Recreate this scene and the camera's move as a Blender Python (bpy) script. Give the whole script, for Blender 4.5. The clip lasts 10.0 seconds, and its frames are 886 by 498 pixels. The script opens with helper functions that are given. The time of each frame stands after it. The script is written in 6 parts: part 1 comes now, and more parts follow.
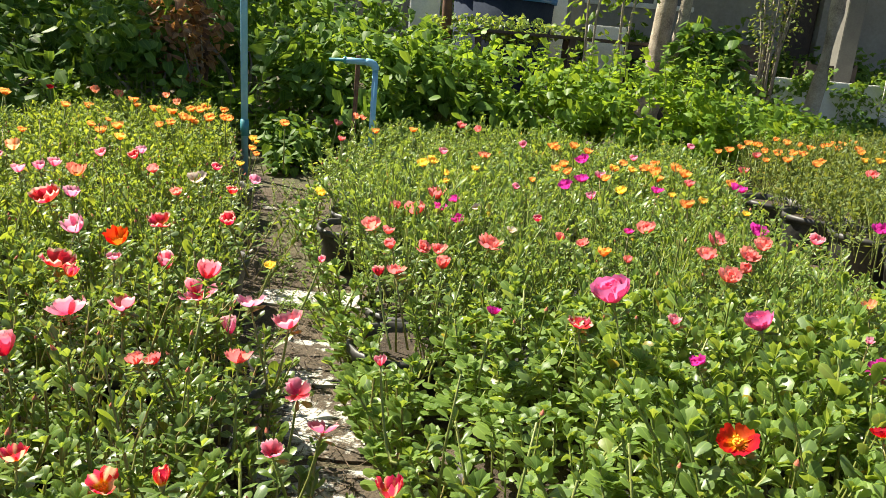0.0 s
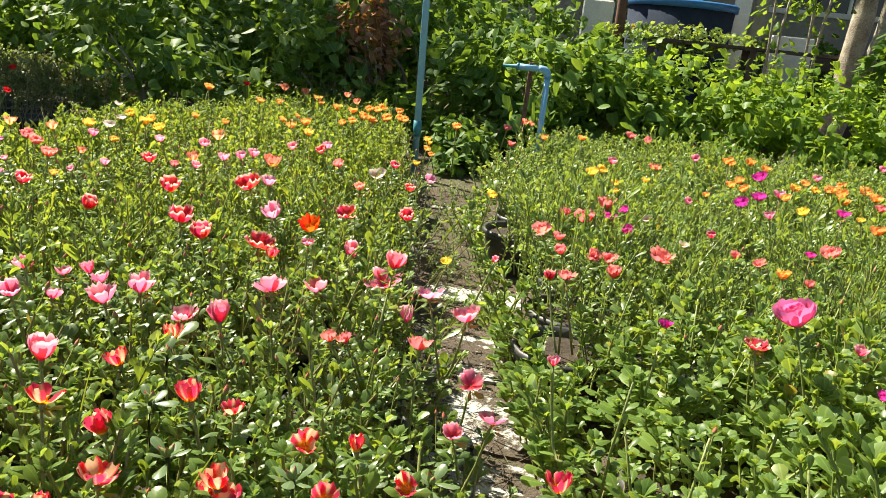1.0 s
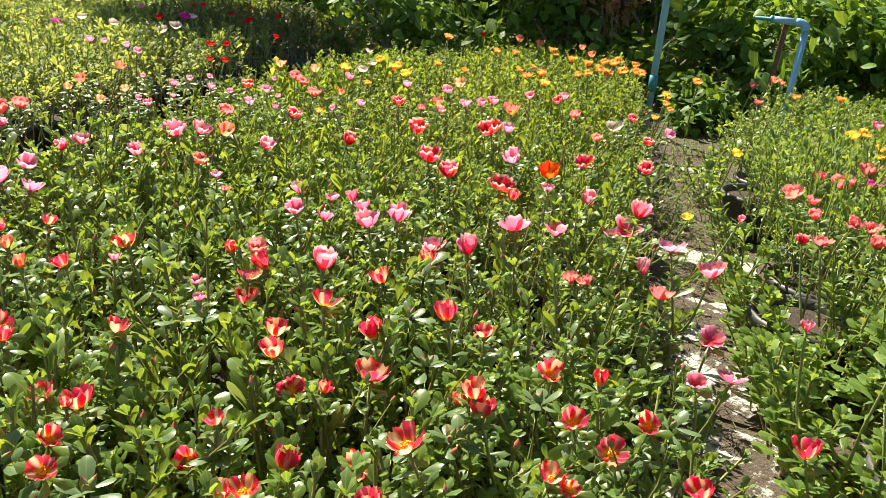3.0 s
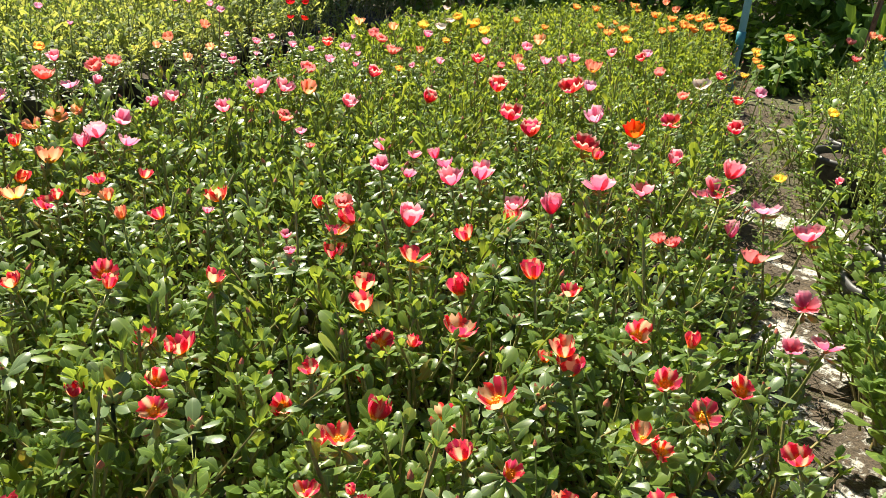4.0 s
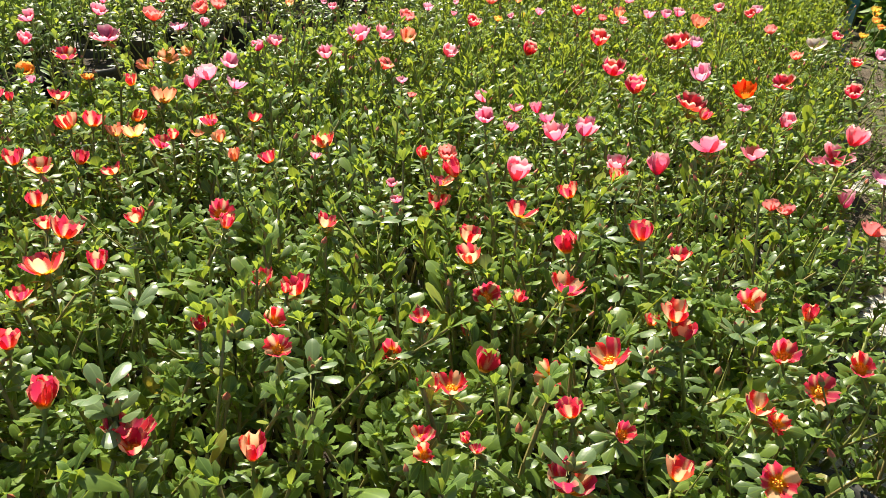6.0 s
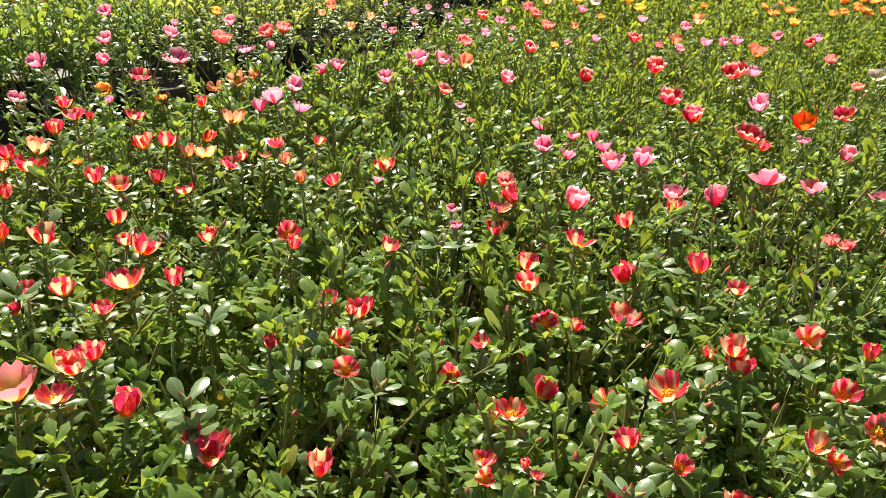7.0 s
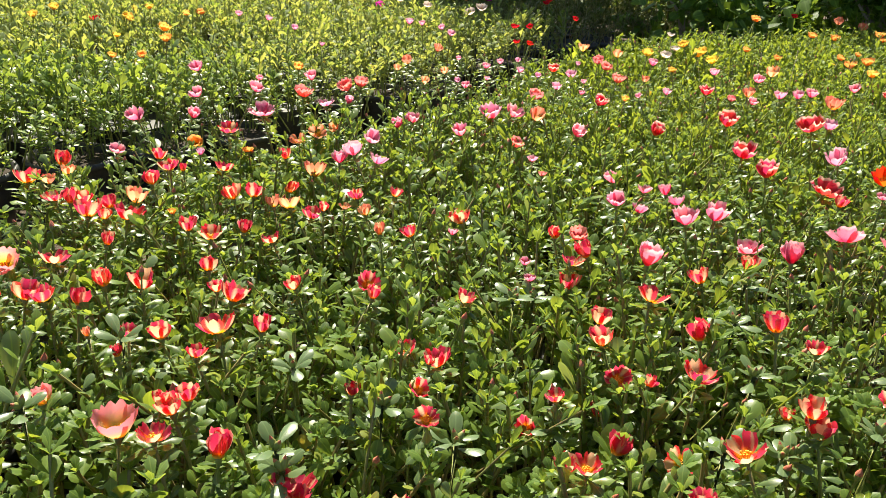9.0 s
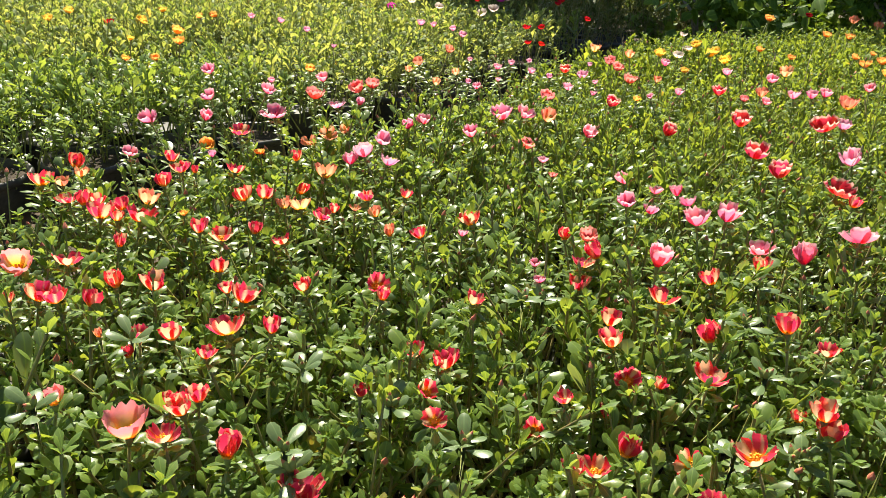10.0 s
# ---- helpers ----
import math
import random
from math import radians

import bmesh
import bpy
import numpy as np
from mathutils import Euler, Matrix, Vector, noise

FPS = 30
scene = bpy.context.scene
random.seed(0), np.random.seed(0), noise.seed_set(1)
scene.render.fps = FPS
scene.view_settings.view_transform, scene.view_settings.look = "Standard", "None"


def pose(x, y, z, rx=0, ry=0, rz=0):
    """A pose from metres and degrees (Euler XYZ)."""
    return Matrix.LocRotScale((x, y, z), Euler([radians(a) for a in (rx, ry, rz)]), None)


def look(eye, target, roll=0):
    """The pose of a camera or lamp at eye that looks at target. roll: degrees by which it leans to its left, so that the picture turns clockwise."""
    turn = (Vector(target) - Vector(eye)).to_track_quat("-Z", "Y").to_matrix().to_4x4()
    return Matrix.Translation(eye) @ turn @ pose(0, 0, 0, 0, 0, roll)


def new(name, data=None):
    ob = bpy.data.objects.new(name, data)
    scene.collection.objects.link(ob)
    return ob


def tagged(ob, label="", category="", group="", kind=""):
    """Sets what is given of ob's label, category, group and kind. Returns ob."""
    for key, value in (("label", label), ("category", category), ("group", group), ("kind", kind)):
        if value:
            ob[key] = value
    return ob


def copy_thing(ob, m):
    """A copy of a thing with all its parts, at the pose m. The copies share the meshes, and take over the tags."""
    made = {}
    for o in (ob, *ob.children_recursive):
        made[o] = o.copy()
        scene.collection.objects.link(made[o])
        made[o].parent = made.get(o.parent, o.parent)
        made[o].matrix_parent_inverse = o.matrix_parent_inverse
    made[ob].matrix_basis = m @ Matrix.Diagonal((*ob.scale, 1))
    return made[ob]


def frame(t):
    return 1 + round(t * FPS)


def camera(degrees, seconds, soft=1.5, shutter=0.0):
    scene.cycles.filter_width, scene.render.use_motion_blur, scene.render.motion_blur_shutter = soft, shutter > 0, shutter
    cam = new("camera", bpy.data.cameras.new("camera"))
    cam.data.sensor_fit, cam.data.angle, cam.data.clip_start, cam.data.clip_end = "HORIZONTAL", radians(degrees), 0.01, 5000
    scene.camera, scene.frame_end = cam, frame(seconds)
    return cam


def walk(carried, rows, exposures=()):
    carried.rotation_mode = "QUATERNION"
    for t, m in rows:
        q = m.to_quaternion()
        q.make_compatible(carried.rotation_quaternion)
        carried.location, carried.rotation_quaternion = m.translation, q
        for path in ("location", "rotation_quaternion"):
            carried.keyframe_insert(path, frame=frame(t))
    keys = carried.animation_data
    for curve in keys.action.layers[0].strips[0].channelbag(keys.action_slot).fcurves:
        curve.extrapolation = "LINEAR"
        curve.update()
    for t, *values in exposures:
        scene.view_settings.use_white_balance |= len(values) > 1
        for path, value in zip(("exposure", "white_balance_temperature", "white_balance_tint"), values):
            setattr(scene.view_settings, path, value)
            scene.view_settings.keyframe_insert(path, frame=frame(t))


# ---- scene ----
cam = camera(60.5, 10.0, soft=0.8)
PATH = [
    (0, (0.119, 0.367, 0.716), (0.12, 2.294, 0.18), 5.0),
    (0.5, (0.091, 0.348, 0.709), (-0.104, 2.264, 0.169), 5.8),
    (1, (0.083, 0.324, 0.719), (-0.306, 2.205, 0.159), 6.1),
    (1.5, (0.076, 0.307, 0.714), (-0.476, 2.138, 0.131), 6.1),
    (2, (0.066, 0.296, 0.71), (-0.617, 2.072, 0.092), 6.1),
    (2.5, (0.058, 0.287, 0.705), (-0.729, 2.003, 0.043), 5.9),
    (2.7, (0.055, 0.283, 0.704), (-0.768, 1.973, 0.02), 5.8),
    (3.8, (0.035, 0.266, 0.698), (-0.939, 1.815, -0.11), 4.9),
    (4, (0.032, 0.266, 0.696), (-0.963, 1.791, -0.131), 4.6),
    (4.5, (0.025, 0.264, 0.694), (-1.006, 1.735, -0.183), 4.2),
    (5, (0.019, 0.259, 0.692), (-1.04, 1.688, -0.222), 4.0),
    (5.5, (0.012, 0.255, 0.691), (-1.069, 1.65, -0.249), 4.3),
    (5.7, (0.007, 0.251, 0.69), (-1.082, 1.636, -0.258), 4.6),
    (6.8, (-0.004, 0.224, 0.709), (-1.184, 1.541, -0.225), 5.0),
    (7, (-0.003, 0.22, 0.71), (-1.208, 1.525, -0.209), 4.9),
    (7.5, (0.003, 0.214, 0.718), (-1.254, 1.491, -0.172), 4.7),
    (8, (0.002, 0.205, 0.725), (-1.301, 1.455, -0.134), 4.3),
    (8.5, (0.0, 0.2, 0.727), (-1.337, 1.43, -0.109), 4.0),
    (9, (0.0, 0.196, 0.728), (-1.36, 1.409, -0.096), 3.6),
    (9.5, (0.002, 0.197, 0.728), (-1.372, 1.396, -0.092), 3.3),
    (10, (0.003, 0.199, 0.729), (-1.379, 1.386, -0.094), 3.1),
]
walk(cam, [(t, look(eye, target, roll)) for t, eye, target, roll in PATH], [(0, 1.33), (2.5, 1.33), (4.0, 1.19), (10, 1.21)])

# ---------------------------------------------------------------- world, sun
SUN_AZ, SUN_EL = radians(152), radians(50)      # from +x, counter-clockwise
world = bpy.data.worlds.new("sky")
scene.world = world
world.use_nodes = True
wn = world.node_tree
sky = wn.nodes.new("ShaderNodeTexSky")
sky.sky_type, sky.sun_disc = "NISHITA", False
sky.sun_elevation, sky.sun_rotation = SUN_EL, radians(90) - SUN_AZ
wn.links.new(sky.outputs[0], wn.nodes["Background"].inputs[0])
wn.nodes["Background"].inputs[1].default_value = 0.05
sun_data = bpy.data.lights.new("sun", "SUN")
sun_data.energy, sun_data.angle, sun_data.color = 5.0, radians(0.5), (1.0, 0.93, 0.75)
sun = new("sun", sun_data)
toward = Vector((math.cos(SUN_AZ) * math.cos(SUN_EL), math.sin(SUN_AZ) * math.cos(SUN_EL), math.sin(SUN_EL)))
sun.matrix_world = look(toward * 30, (0, 0, 0))

# ---------------------------------------------------------------- materials


class Nodes:
    """A small builder of node materials."""

    def __init__(self, name):
        self.mat = bpy.data.materials.new(name)
        self.mat.use_nodes = True
        self.tree = self.mat.node_tree
        self.bsdf = self.tree.nodes["Principled BSDF"]
        self.out = self.tree.nodes["Material Output"]

    def add(self, kind, **values):
        n = self.tree.nodes.new("ShaderNode" + kind)
        for key, value in values.items():
            if key == "operation":
                n.operation = value
            elif key == "blend_type":
                n.blend_type = value
            else:
                n.inputs[key].default_value = value
        return n

    def link(self, a, b):
        self.tree.links.new(a, b)

    def math(self, op, a, b=None):
        n = self.add("Math", operation=op)
        for i, v in enumerate((a, b)):
            if v is None:
                continue
            if isinstance(v, (int, float)):
                n.inputs[i].default_value = v
            else:
                self.link(v, n.inputs[i])
        return n.outputs[0]

    def ramp(self, fac, stops):
        n = self.tree.nodes.new("ShaderNodeValToRGB")
        els = n.color_ramp.elements
        while len(els) < len(stops):
            els.new(0.5)
        for e, (p, c) in zip(els, stops):
            e.position, e.color = p, (*c, 1)
        self.link(fac, n.inputs[0])
        return n.outputs[0]

    def mix(self, fac, a, b):
        n = self.tree.nodes.new("ShaderNodeMix")
        n.data_type = "RGBA"
        for socket, v in ((n.inputs[0], fac), (n.inputs[6], a), (n.inputs[7], b)):
            if isinstance(v, (int, float)):
                socket.default_value = v
            elif isinstance(v, tuple):
                socket.default_value = (*v, 1)
            else:
                self.link(v, socket)
        return n.outputs[2]

    def noise(self, scale, detail=4.0, coord=None, rough=0.6):
        n = self.add("TexNoise", Scale=scale, Detail=detail, Roughness=rough)
        c = coord if coord is not None else self.tree.nodes.new("ShaderNodeTexCoord").outputs["Object"]
        self.link(c, n.inputs["Vector"])
        return n.outputs[0]

    def bump(self, height, strength=0.3, distance=0.01):
        n = self.add("Bump", Strength=strength, Distance=distance)
        self.link(height, n.inputs["Height"])
        self.link(n.outputs[0], self.bsdf.inputs["Normal"])

    def thin(self, colour, back, share):
        """Lets light through: a share of the surface is translucent with the colour back."""
        tr = self.tree.nodes.new("ShaderNodeBsdfTranslucent")
        if isinstance(back, tuple):
            tr.inputs[0].default_value = (*back, 1)
        else:
            self.link(back, tr.inputs[0])
        m = self.tree.nodes.new("ShaderNodeMixShader")
        m.inputs[0].default_value = share
        self.link(self.bsdf.outputs[0], m.inputs[1])
        self.link(tr.outputs[0], m.inputs[2])
        self.link(m.outputs[0], self.out.inputs[0])
        if isinstance(colour, tuple):
            self.bsdf.inputs["Base Color"].default_value = (*colour, 1)
        else:
            self.link(colour, self.bsdf.inputs["Base Color"])


def leaf_material(name, dark, mid, light, share=0.35, rough=0.42, old=None, glow=1.5, spec=0.35, waxy=None):
    m = Nodes(name)
    rnd = m.tree.nodes.new("ShaderNodeNewGeometry").outputs["Random Per Island"]
    stops = [(0.0, dark), (0.45, mid), (0.9, light)]
    if waxy:
        stops[1:1] = [(0.02, waxy), (0.22, waxy), (0.25, dark)]
    if old:
        stops += [(0.990, light), (0.993, old)]
    col = m.ramp(rnd, stops)
    patch = m.noise(6.0, 2.0)
    col = m.mix(m.math("MULTIPLY", patch, 0.45), col, mid)
    grain = m.noise(320.0, 2.0)
    col = m.mix(m.math("MULTIPLY", grain, 0.3), col, light)
    margin = m.tree.nodes.new("ShaderNodeAttribute")
    margin.attribute_name = "margin"
    pale = m.ramp(margin.outputs["Fac"], [(0.0, (1, 1, 1)), (0.12, (0, 0, 0)), (0.62, (0, 0, 0)), (0.95, (1, 1, 1))])
    bw = m.tree.nodes.new("ShaderNodeRGBToBW")
    m.link(pale, bw.inputs[0])
    col = m.mix(m.math("MULTIPLY", bw.outputs[0], 0.45), col, tuple(min(1.0, c * 1.45) for c in light))
    back = m.mix(1.0, col, col)
    boost = m.tree.nodes.new("ShaderNodeMix")
    boost.data_type, boost.blend_type = "RGBA", "MULTIPLY"
    boost.inputs[0].default_value = 1.0
    m.link(back, boost.inputs[6])
    boost.inputs[7].default_value = (1.84 * glow, 1.45 * glow, 0.70 * glow, 1)
    m.thin(col, boost.outputs[2], share)
    m.bsdf.inputs["Roughness"].default_value = rough
    m.bsdf.inputs["Specular IOR Level"].default_value = spec
    m.bump(grain, 0.15, 0.0008)
    return m.mat


def plain_material(name, a, b, scale, rough=0.7, metal=0.0, bump=0.3, distance=0.005, fine=8.0, spec=0.5):
    m = Nodes(name)
    n1, n2 = m.noise(scale, 5.0), m.noise(scale * fine, 3.0)
    f = m.math("ADD", m.math("MULTIPLY", n1, 0.65), m.math("MULTIPLY", n2, 0.35))
    col = m.ramp(f, [(0.3, a), (0.7, b)])
    m.link(col, m.bsdf.inputs["Base Color"])
    m.bsdf.inputs["Roughness"].default_value = rough
    m.bsdf.inputs["Metallic"].default_value = metal
    m.bsdf.inputs["Specular IOR Level"].default_value = spec
    m.bump(f, bump, distance)
    return m.mat


def petal_material(name, outer, inner, throat, edge=None, streak=None, share=0.62):
    """A petal modelled along +y, 0 to 1 in length (its mesh is PETAL metres long)."""
    m = Nodes(name)
    sep = m.tree.nodes.new("ShaderNodeSeparateXYZ")
    uv = m.tree.nodes.new("ShaderNodeUVMap").outputs[0]
    m.link(uv, sep.inputs[0])
    u, v = sep.outputs[0], sep.outputs[1]
    rnd = m.tree.nodes.new("ShaderNodeObjectInfo").outputs["Random"]
    side = m.math("ABSOLUTE", m.math("SUBTRACT", u, 0.5))          # 0 at the midrib, 0.5 at the edge
    wob = m.noise(90.0, 3.0, uv)
    fine = m.noise(14.0, 4.0, m.tree.nodes.new("ShaderNodeTexCoord").outputs["UV"])
    col = m.ramp(m.math("ADD", v, m.math("MULTIPLY", m.math("SUBTRACT", fine, 0.5), 0.3)), [(0.0, throat), (0.24, throat), (0.42, inner), (0.75, outer)])
    if streak:
        shifted = m.math("SUBTRACT", m.math("ADD", side, m.math("MULTIPLY", fine, 0.16)), m.math("MULTIPLY", rnd, 0.34))
        band = m.ramp(shifted, [(0.0, (0.85, 0.85, 0.85)), (0.02, (0.75, 0.75, 0.75)), (0.14, (0, 0, 0)), (0.40, (0, 0, 0)), (0.56, (0.8, 0.8, 0.8))])
        low = m.ramp(v, [(0.22, (0, 0, 0)), (0.4, (1, 1, 1))])
        fac = m.mix(1.0, band, band)
        mul = m.tree.nodes.new("ShaderNodeMix")
        mul.data_type, mul.blend_type = "RGBA", "MULTIPLY"
        mul.inputs[0].default_value = 1.0
        m.link(fac, mul.inputs[6])
        m.link(low, mul.inputs[7])
        bw = m.tree.nodes.new("ShaderNodeRGBToBW")
        m.link(mul.outputs[2], bw.inputs[0])
        col = m.mix(bw.outputs[0], col, streak)
    if edge:
        rim = m.ramp(m.math("ADD", m.math("MAXIMUM", m.math("MULTIPLY", side, 1.7), v), m.math("MULTIPLY", fine, 0.12)), [(0.88, (0, 0, 0)), (0.98, (1, 1, 1))])
        bw = m.tree.nodes.new("ShaderNodeRGBToBW")
        m.link(rim, bw.inputs[0])
        col = m.mix(bw.outputs[0], col, edge)
    hue = m.tree.nodes.new("ShaderNodeHueSaturation")
    m.link(m.math("ADD", m.math("MULTIPLY", rnd, 0.03), 0.485), hue.inputs["Hue"])
    m.link(m.math("ADD", m.math("MULTIPLY", rnd, 0.3), 0.85), hue.inputs["Value"])
    m.link(col, hue.inputs["Color"])
    through_colour = m.tree.nodes.new("ShaderNodeHueSaturation")
    through_colour.inputs["Value"].default_value = 1.02
    m.link(hue.outputs[0], through_colour.inputs["Color"])
    m.thin(hue.outputs[0], through_colour.outputs[0], share)
    m.bsdf.inputs["Roughness"].default_value = 0.55
    m.bsdf.inputs["Specular IOR Level"].default_value = 0.25
    veins = m.add("TexWave", Scale=14.0, Distortion=1.5, Detail=1.0)
    m.link(uv, veins.inputs["Vector"])
    m.bump(veins.outputs["Fac"], 0.25, 0.0006)
    return m.mat


LEAF = leaf_material("portulaca_leaf", (0.035, 0.078, 0.019), (0.081, 0.146, 0.027), (0.172, 0.252, 0.046), 0.38, 0.36, old=(0.30, 0.22, 0.06), spec=0.5, waxy=(0.135, 0.195, 0.108))
YOUNG = leaf_material("young_leaf", (0.075, 0.145, 0.032), (0.12, 0.205, 0.045), (0.19, 0.28, 0.066), 0.40, 0.45)
LEAF_FINE = leaf_material("narrow_leaf", (0.050, 0.106, 0.030), (0.118, 0.20, 0.044), (0.215, 0.312, 0.072), 0.38, 0.38, old=(0.30, 0.22, 0.06), spec=0.48, waxy=(0.13, 0.20, 0.09))
LEAF_GRASS = leaf_material("grassy_leaf", (0.062, 0.116, 0.022), (0.128, 0.202, 0.034), (0.215, 0.292, 0.055), 0.42, 0.5, old=(0.40, 0.29, 0.07), spec=0.2)
# Backlight put into the colour: a lighter, yellower leaf.
LEAF_BACKLIT = leaf_material("backlit_leaf", (0.10, 0.165, 0.05), (0.18, 0.25, 0.082), (0.29, 0.355, 0.145), 0.40, 0.6, old=(0.42, 0.31, 0.08))
# Shade by the hedge, put into the colour of the leaves.
LEAF_SHADED = leaf_material("shaded_leaf", (0.035, 0.065, 0.018), (0.07, 0.105, 0.028), (0.13, 0.16, 0.045), 0.30, 0.55)
LEAF_DRY = leaf_material("dry_leaf", (0.045, 0.085, 0.022), (0.09, 0.145, 0.036), (0.18, 0.23, 0.06), 0.36, 0.55, old=(0.36, 0.26, 0.10))
LEAF_DEAD = leaf_material("dead_leaf", (0.10, 0.055, 0.03), (0.20, 0.11, 0.055), (0.34, 0.21, 0.10), 0.25, 0.7)
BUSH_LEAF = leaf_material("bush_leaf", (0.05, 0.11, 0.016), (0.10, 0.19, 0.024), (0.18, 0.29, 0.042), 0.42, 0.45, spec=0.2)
# Darker copy of the bush leaf, with shade put into its colour.
SHADE_LEAF = leaf_material("bush_leaf_shaded", (0.035, 0.085, 0.018), (0.075, 0.155, 0.026), (0.15, 0.25, 0.045), 0.35, 0.5, glow=1.4, spec=0.2)
STEM = plain_material("green_stem", (0.16, 0.23, 0.05), (0.30, 0.29, 0.085), 30.0, 0.5)
RED_STEM = plain_material("reddish_stem", (0.27, 0.15, 0.075), (0.25, 0.30, 0.085), 25.0, 0.45)
BARK = plain_material("bark", (0.15, 0.12, 0.09), (0.50, 0.43, 0.34), 9.0, 0.9, bump=0.8, distance=0.02)
BARK_BROWN = plain_material("brown_bark", (0.09, 0.05, 0.03), (0.30, 0.17, 0.10), 9.0, 0.9, bump=0.8, distance=0.02)
DRY_STALK = plain_material("straw", (0.32, 0.24, 0.12), (0.60, 0.50, 0.30), 40.0, 0.8)
TERRACOTTA = plain_material("terracotta", (0.22, 0.085, 0.045), (0.38, 0.16, 0.09), 18.0, 0.85)
TWIG = plain_material("dry_twig", (0.07, 0.045, 0.03), (0.26, 0.19, 0.125), 40.0, 0.9)
BLACK = plain_material("black_plastic", (0.018, 0.018, 0.019), (0.085, 0.082, 0.078), 14.0, 0.5, bump=0.15, distance=0.002)
SOIL = plain_material("potting_soil", (0.025, 0.018, 0.012), (0.085, 0.06, 0.04), 60.0, 0.95, bump=1.0, distance=0.012, fine=5.0)
PVC = plain_material("blue_pvc", (0.18, 0.42, 0.60), (0.28, 0.52, 0.68), 12.0, 0.32, bump=0.05)
PVC_OLD = plain_material("blue_green_pvc", (0.03, 0.20, 0.24), (0.07, 0.30, 0.36), 14.0, 0.4, bump=0.1)
RUST = plain_material("rusty_steel", (0.07, 0.035, 0.022), (0.20, 0.10, 0.06), 35.0, 0.85, bump=0.6)
PLASTER = plain_material("grey_plaster", (0.22, 0.205, 0.18), (0.36, 0.34, 0.30), 2.5, 0.9, bump=0.2)
WHITEWASH = plain_material("whitewashed_masonry", (0.62, 0.61, 0.58), (0.86, 0.85, 0.82), 6.0, 0.85, bump=0.4)
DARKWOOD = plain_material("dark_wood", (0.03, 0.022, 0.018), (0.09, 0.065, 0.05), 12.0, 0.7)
GLASS = plain_material("dark_window_glass", (0.02, 0.025, 0.03), (0.04, 0.05, 0.06), 2.0, 0.06, bump=0.0)
STAMEN = plain_material("yellow_stamens", (0.92, 0.36, 0.01), (0.95, 0.52, 0.03), 80.0, 0.6)

PETALS = {
    "striped": petal_material("petal_striped", (0.79, 0.045, 0.090), (0.80, 0.055, 0.060), (0.96, 0.40, 0.01), streak=(0.92, 0.58, 0.36)),
    "red_edged": petal_material("petal_red_edged", (0.80, 0.050, 0.095), (0.74, 0.030, 0.06), (0.80, 0.16, 0.04), edge=(0.90, 0.50, 0.42)),
    "pink": petal_material("petal_pink", (0.94, 0.24, 0.37), (0.91, 0.15, 0.26), (0.80, 0.05, 0.13), edge=(0.95, 0.50, 0.56)),
    "pale_pink": petal_material("petal_pale_pink", (0.90, 0.34, 0.50), (0.87, 0.27, 0.43), (0.75, 0.10, 0.24), edge=(0.90, 0.48, 0.56)),
    "peach": petal_material("petal_peach", (0.86, 0.26, 0.14), (0.88, 0.36, 0.15), (0.90, 0.45, 0.03), streak=(0.89, 0.50, 0.31)),
    "coral": petal_material("petal_coral", (0.90, 0.31, 0.28), (0.88, 0.21, 0.20), (0.82, 0.18, 0.10)),
    "orange": petal_material("petal_orange", (0.94, 0.47, 0.12), (0.95, 0.52, 0.10), (0.93, 0.50, 0.02)),
    "yellow": petal_material("petal_yellow", (0.88, 0.60, 0.10), (0.90, 0.62, 0.07), (0.90, 0.55, 0.02)),
    "white": petal_material("petal_white", (0.84, 0.68, 0.60), (0.84, 0.62, 0.54), (0.80, 0.50, 0.20)),
    "scarlet": petal_material("petal_scarlet", (0.76, 0.025, 0.015), (0.80, 0.06, 0.01), (0.92, 0.38, 0.01)),
    "magenta": petal_material("petal_magenta", (0.76, 0.06, 0.42), (0.74, 0.05, 0.38), (0.66, 0.03, 0.26)),
    "blush": petal_material("petal_blush", (0.88, 0.30, 0.32), (0.92, 0.52, 0.18), (0.93, 0.62, 0.03)),
    "double_pink": petal_material("petal_double_pink", (0.87, 0.22, 0.47), (0.85, 0.17, 0.41), (0.82, 0.13, 0.35)),
    "flame": petal_material("petal_flame", (0.86, 0.07, 0.01), (0.88, 0.12, 0.01), (0.90, 0.32, 0.01)),
}


def ground_material():
    m = Nodes("garden_soil")
    n1, n2, n3 = m.noise(1.3, 5.0), m.noise(24.0, 5.0), m.noise(160.0, 3.0)
    f = m.math("ADD", m.math("MULTIPLY", n2, 0.6), m.math("MULTIPLY", n3, 0.4))
    soil = m.ramp(f, [(0.3, (0.045, 0.033, 0.022)), (0.7, (0.16, 0.12, 0.08))])
    moss = m.ramp(n1, [(0.5, (0, 0, 0)), (0.62, (1, 1, 1))])
    bw = m.tree.nodes.new("ShaderNodeRGBToBW")
    m.link(moss, bw.inputs[0])
    col = m.mix(m.math("MULTIPLY", bw.outputs[0], 0.5), soil, (0.09, 0.12, 0.03))
    m.link(col, m.bsdf.inputs["Base Color"])
    m.bsdf.inputs["Roughness"].default_value = 0.95
    m.bump(f, 1.0, 0.02)
    return m.mat


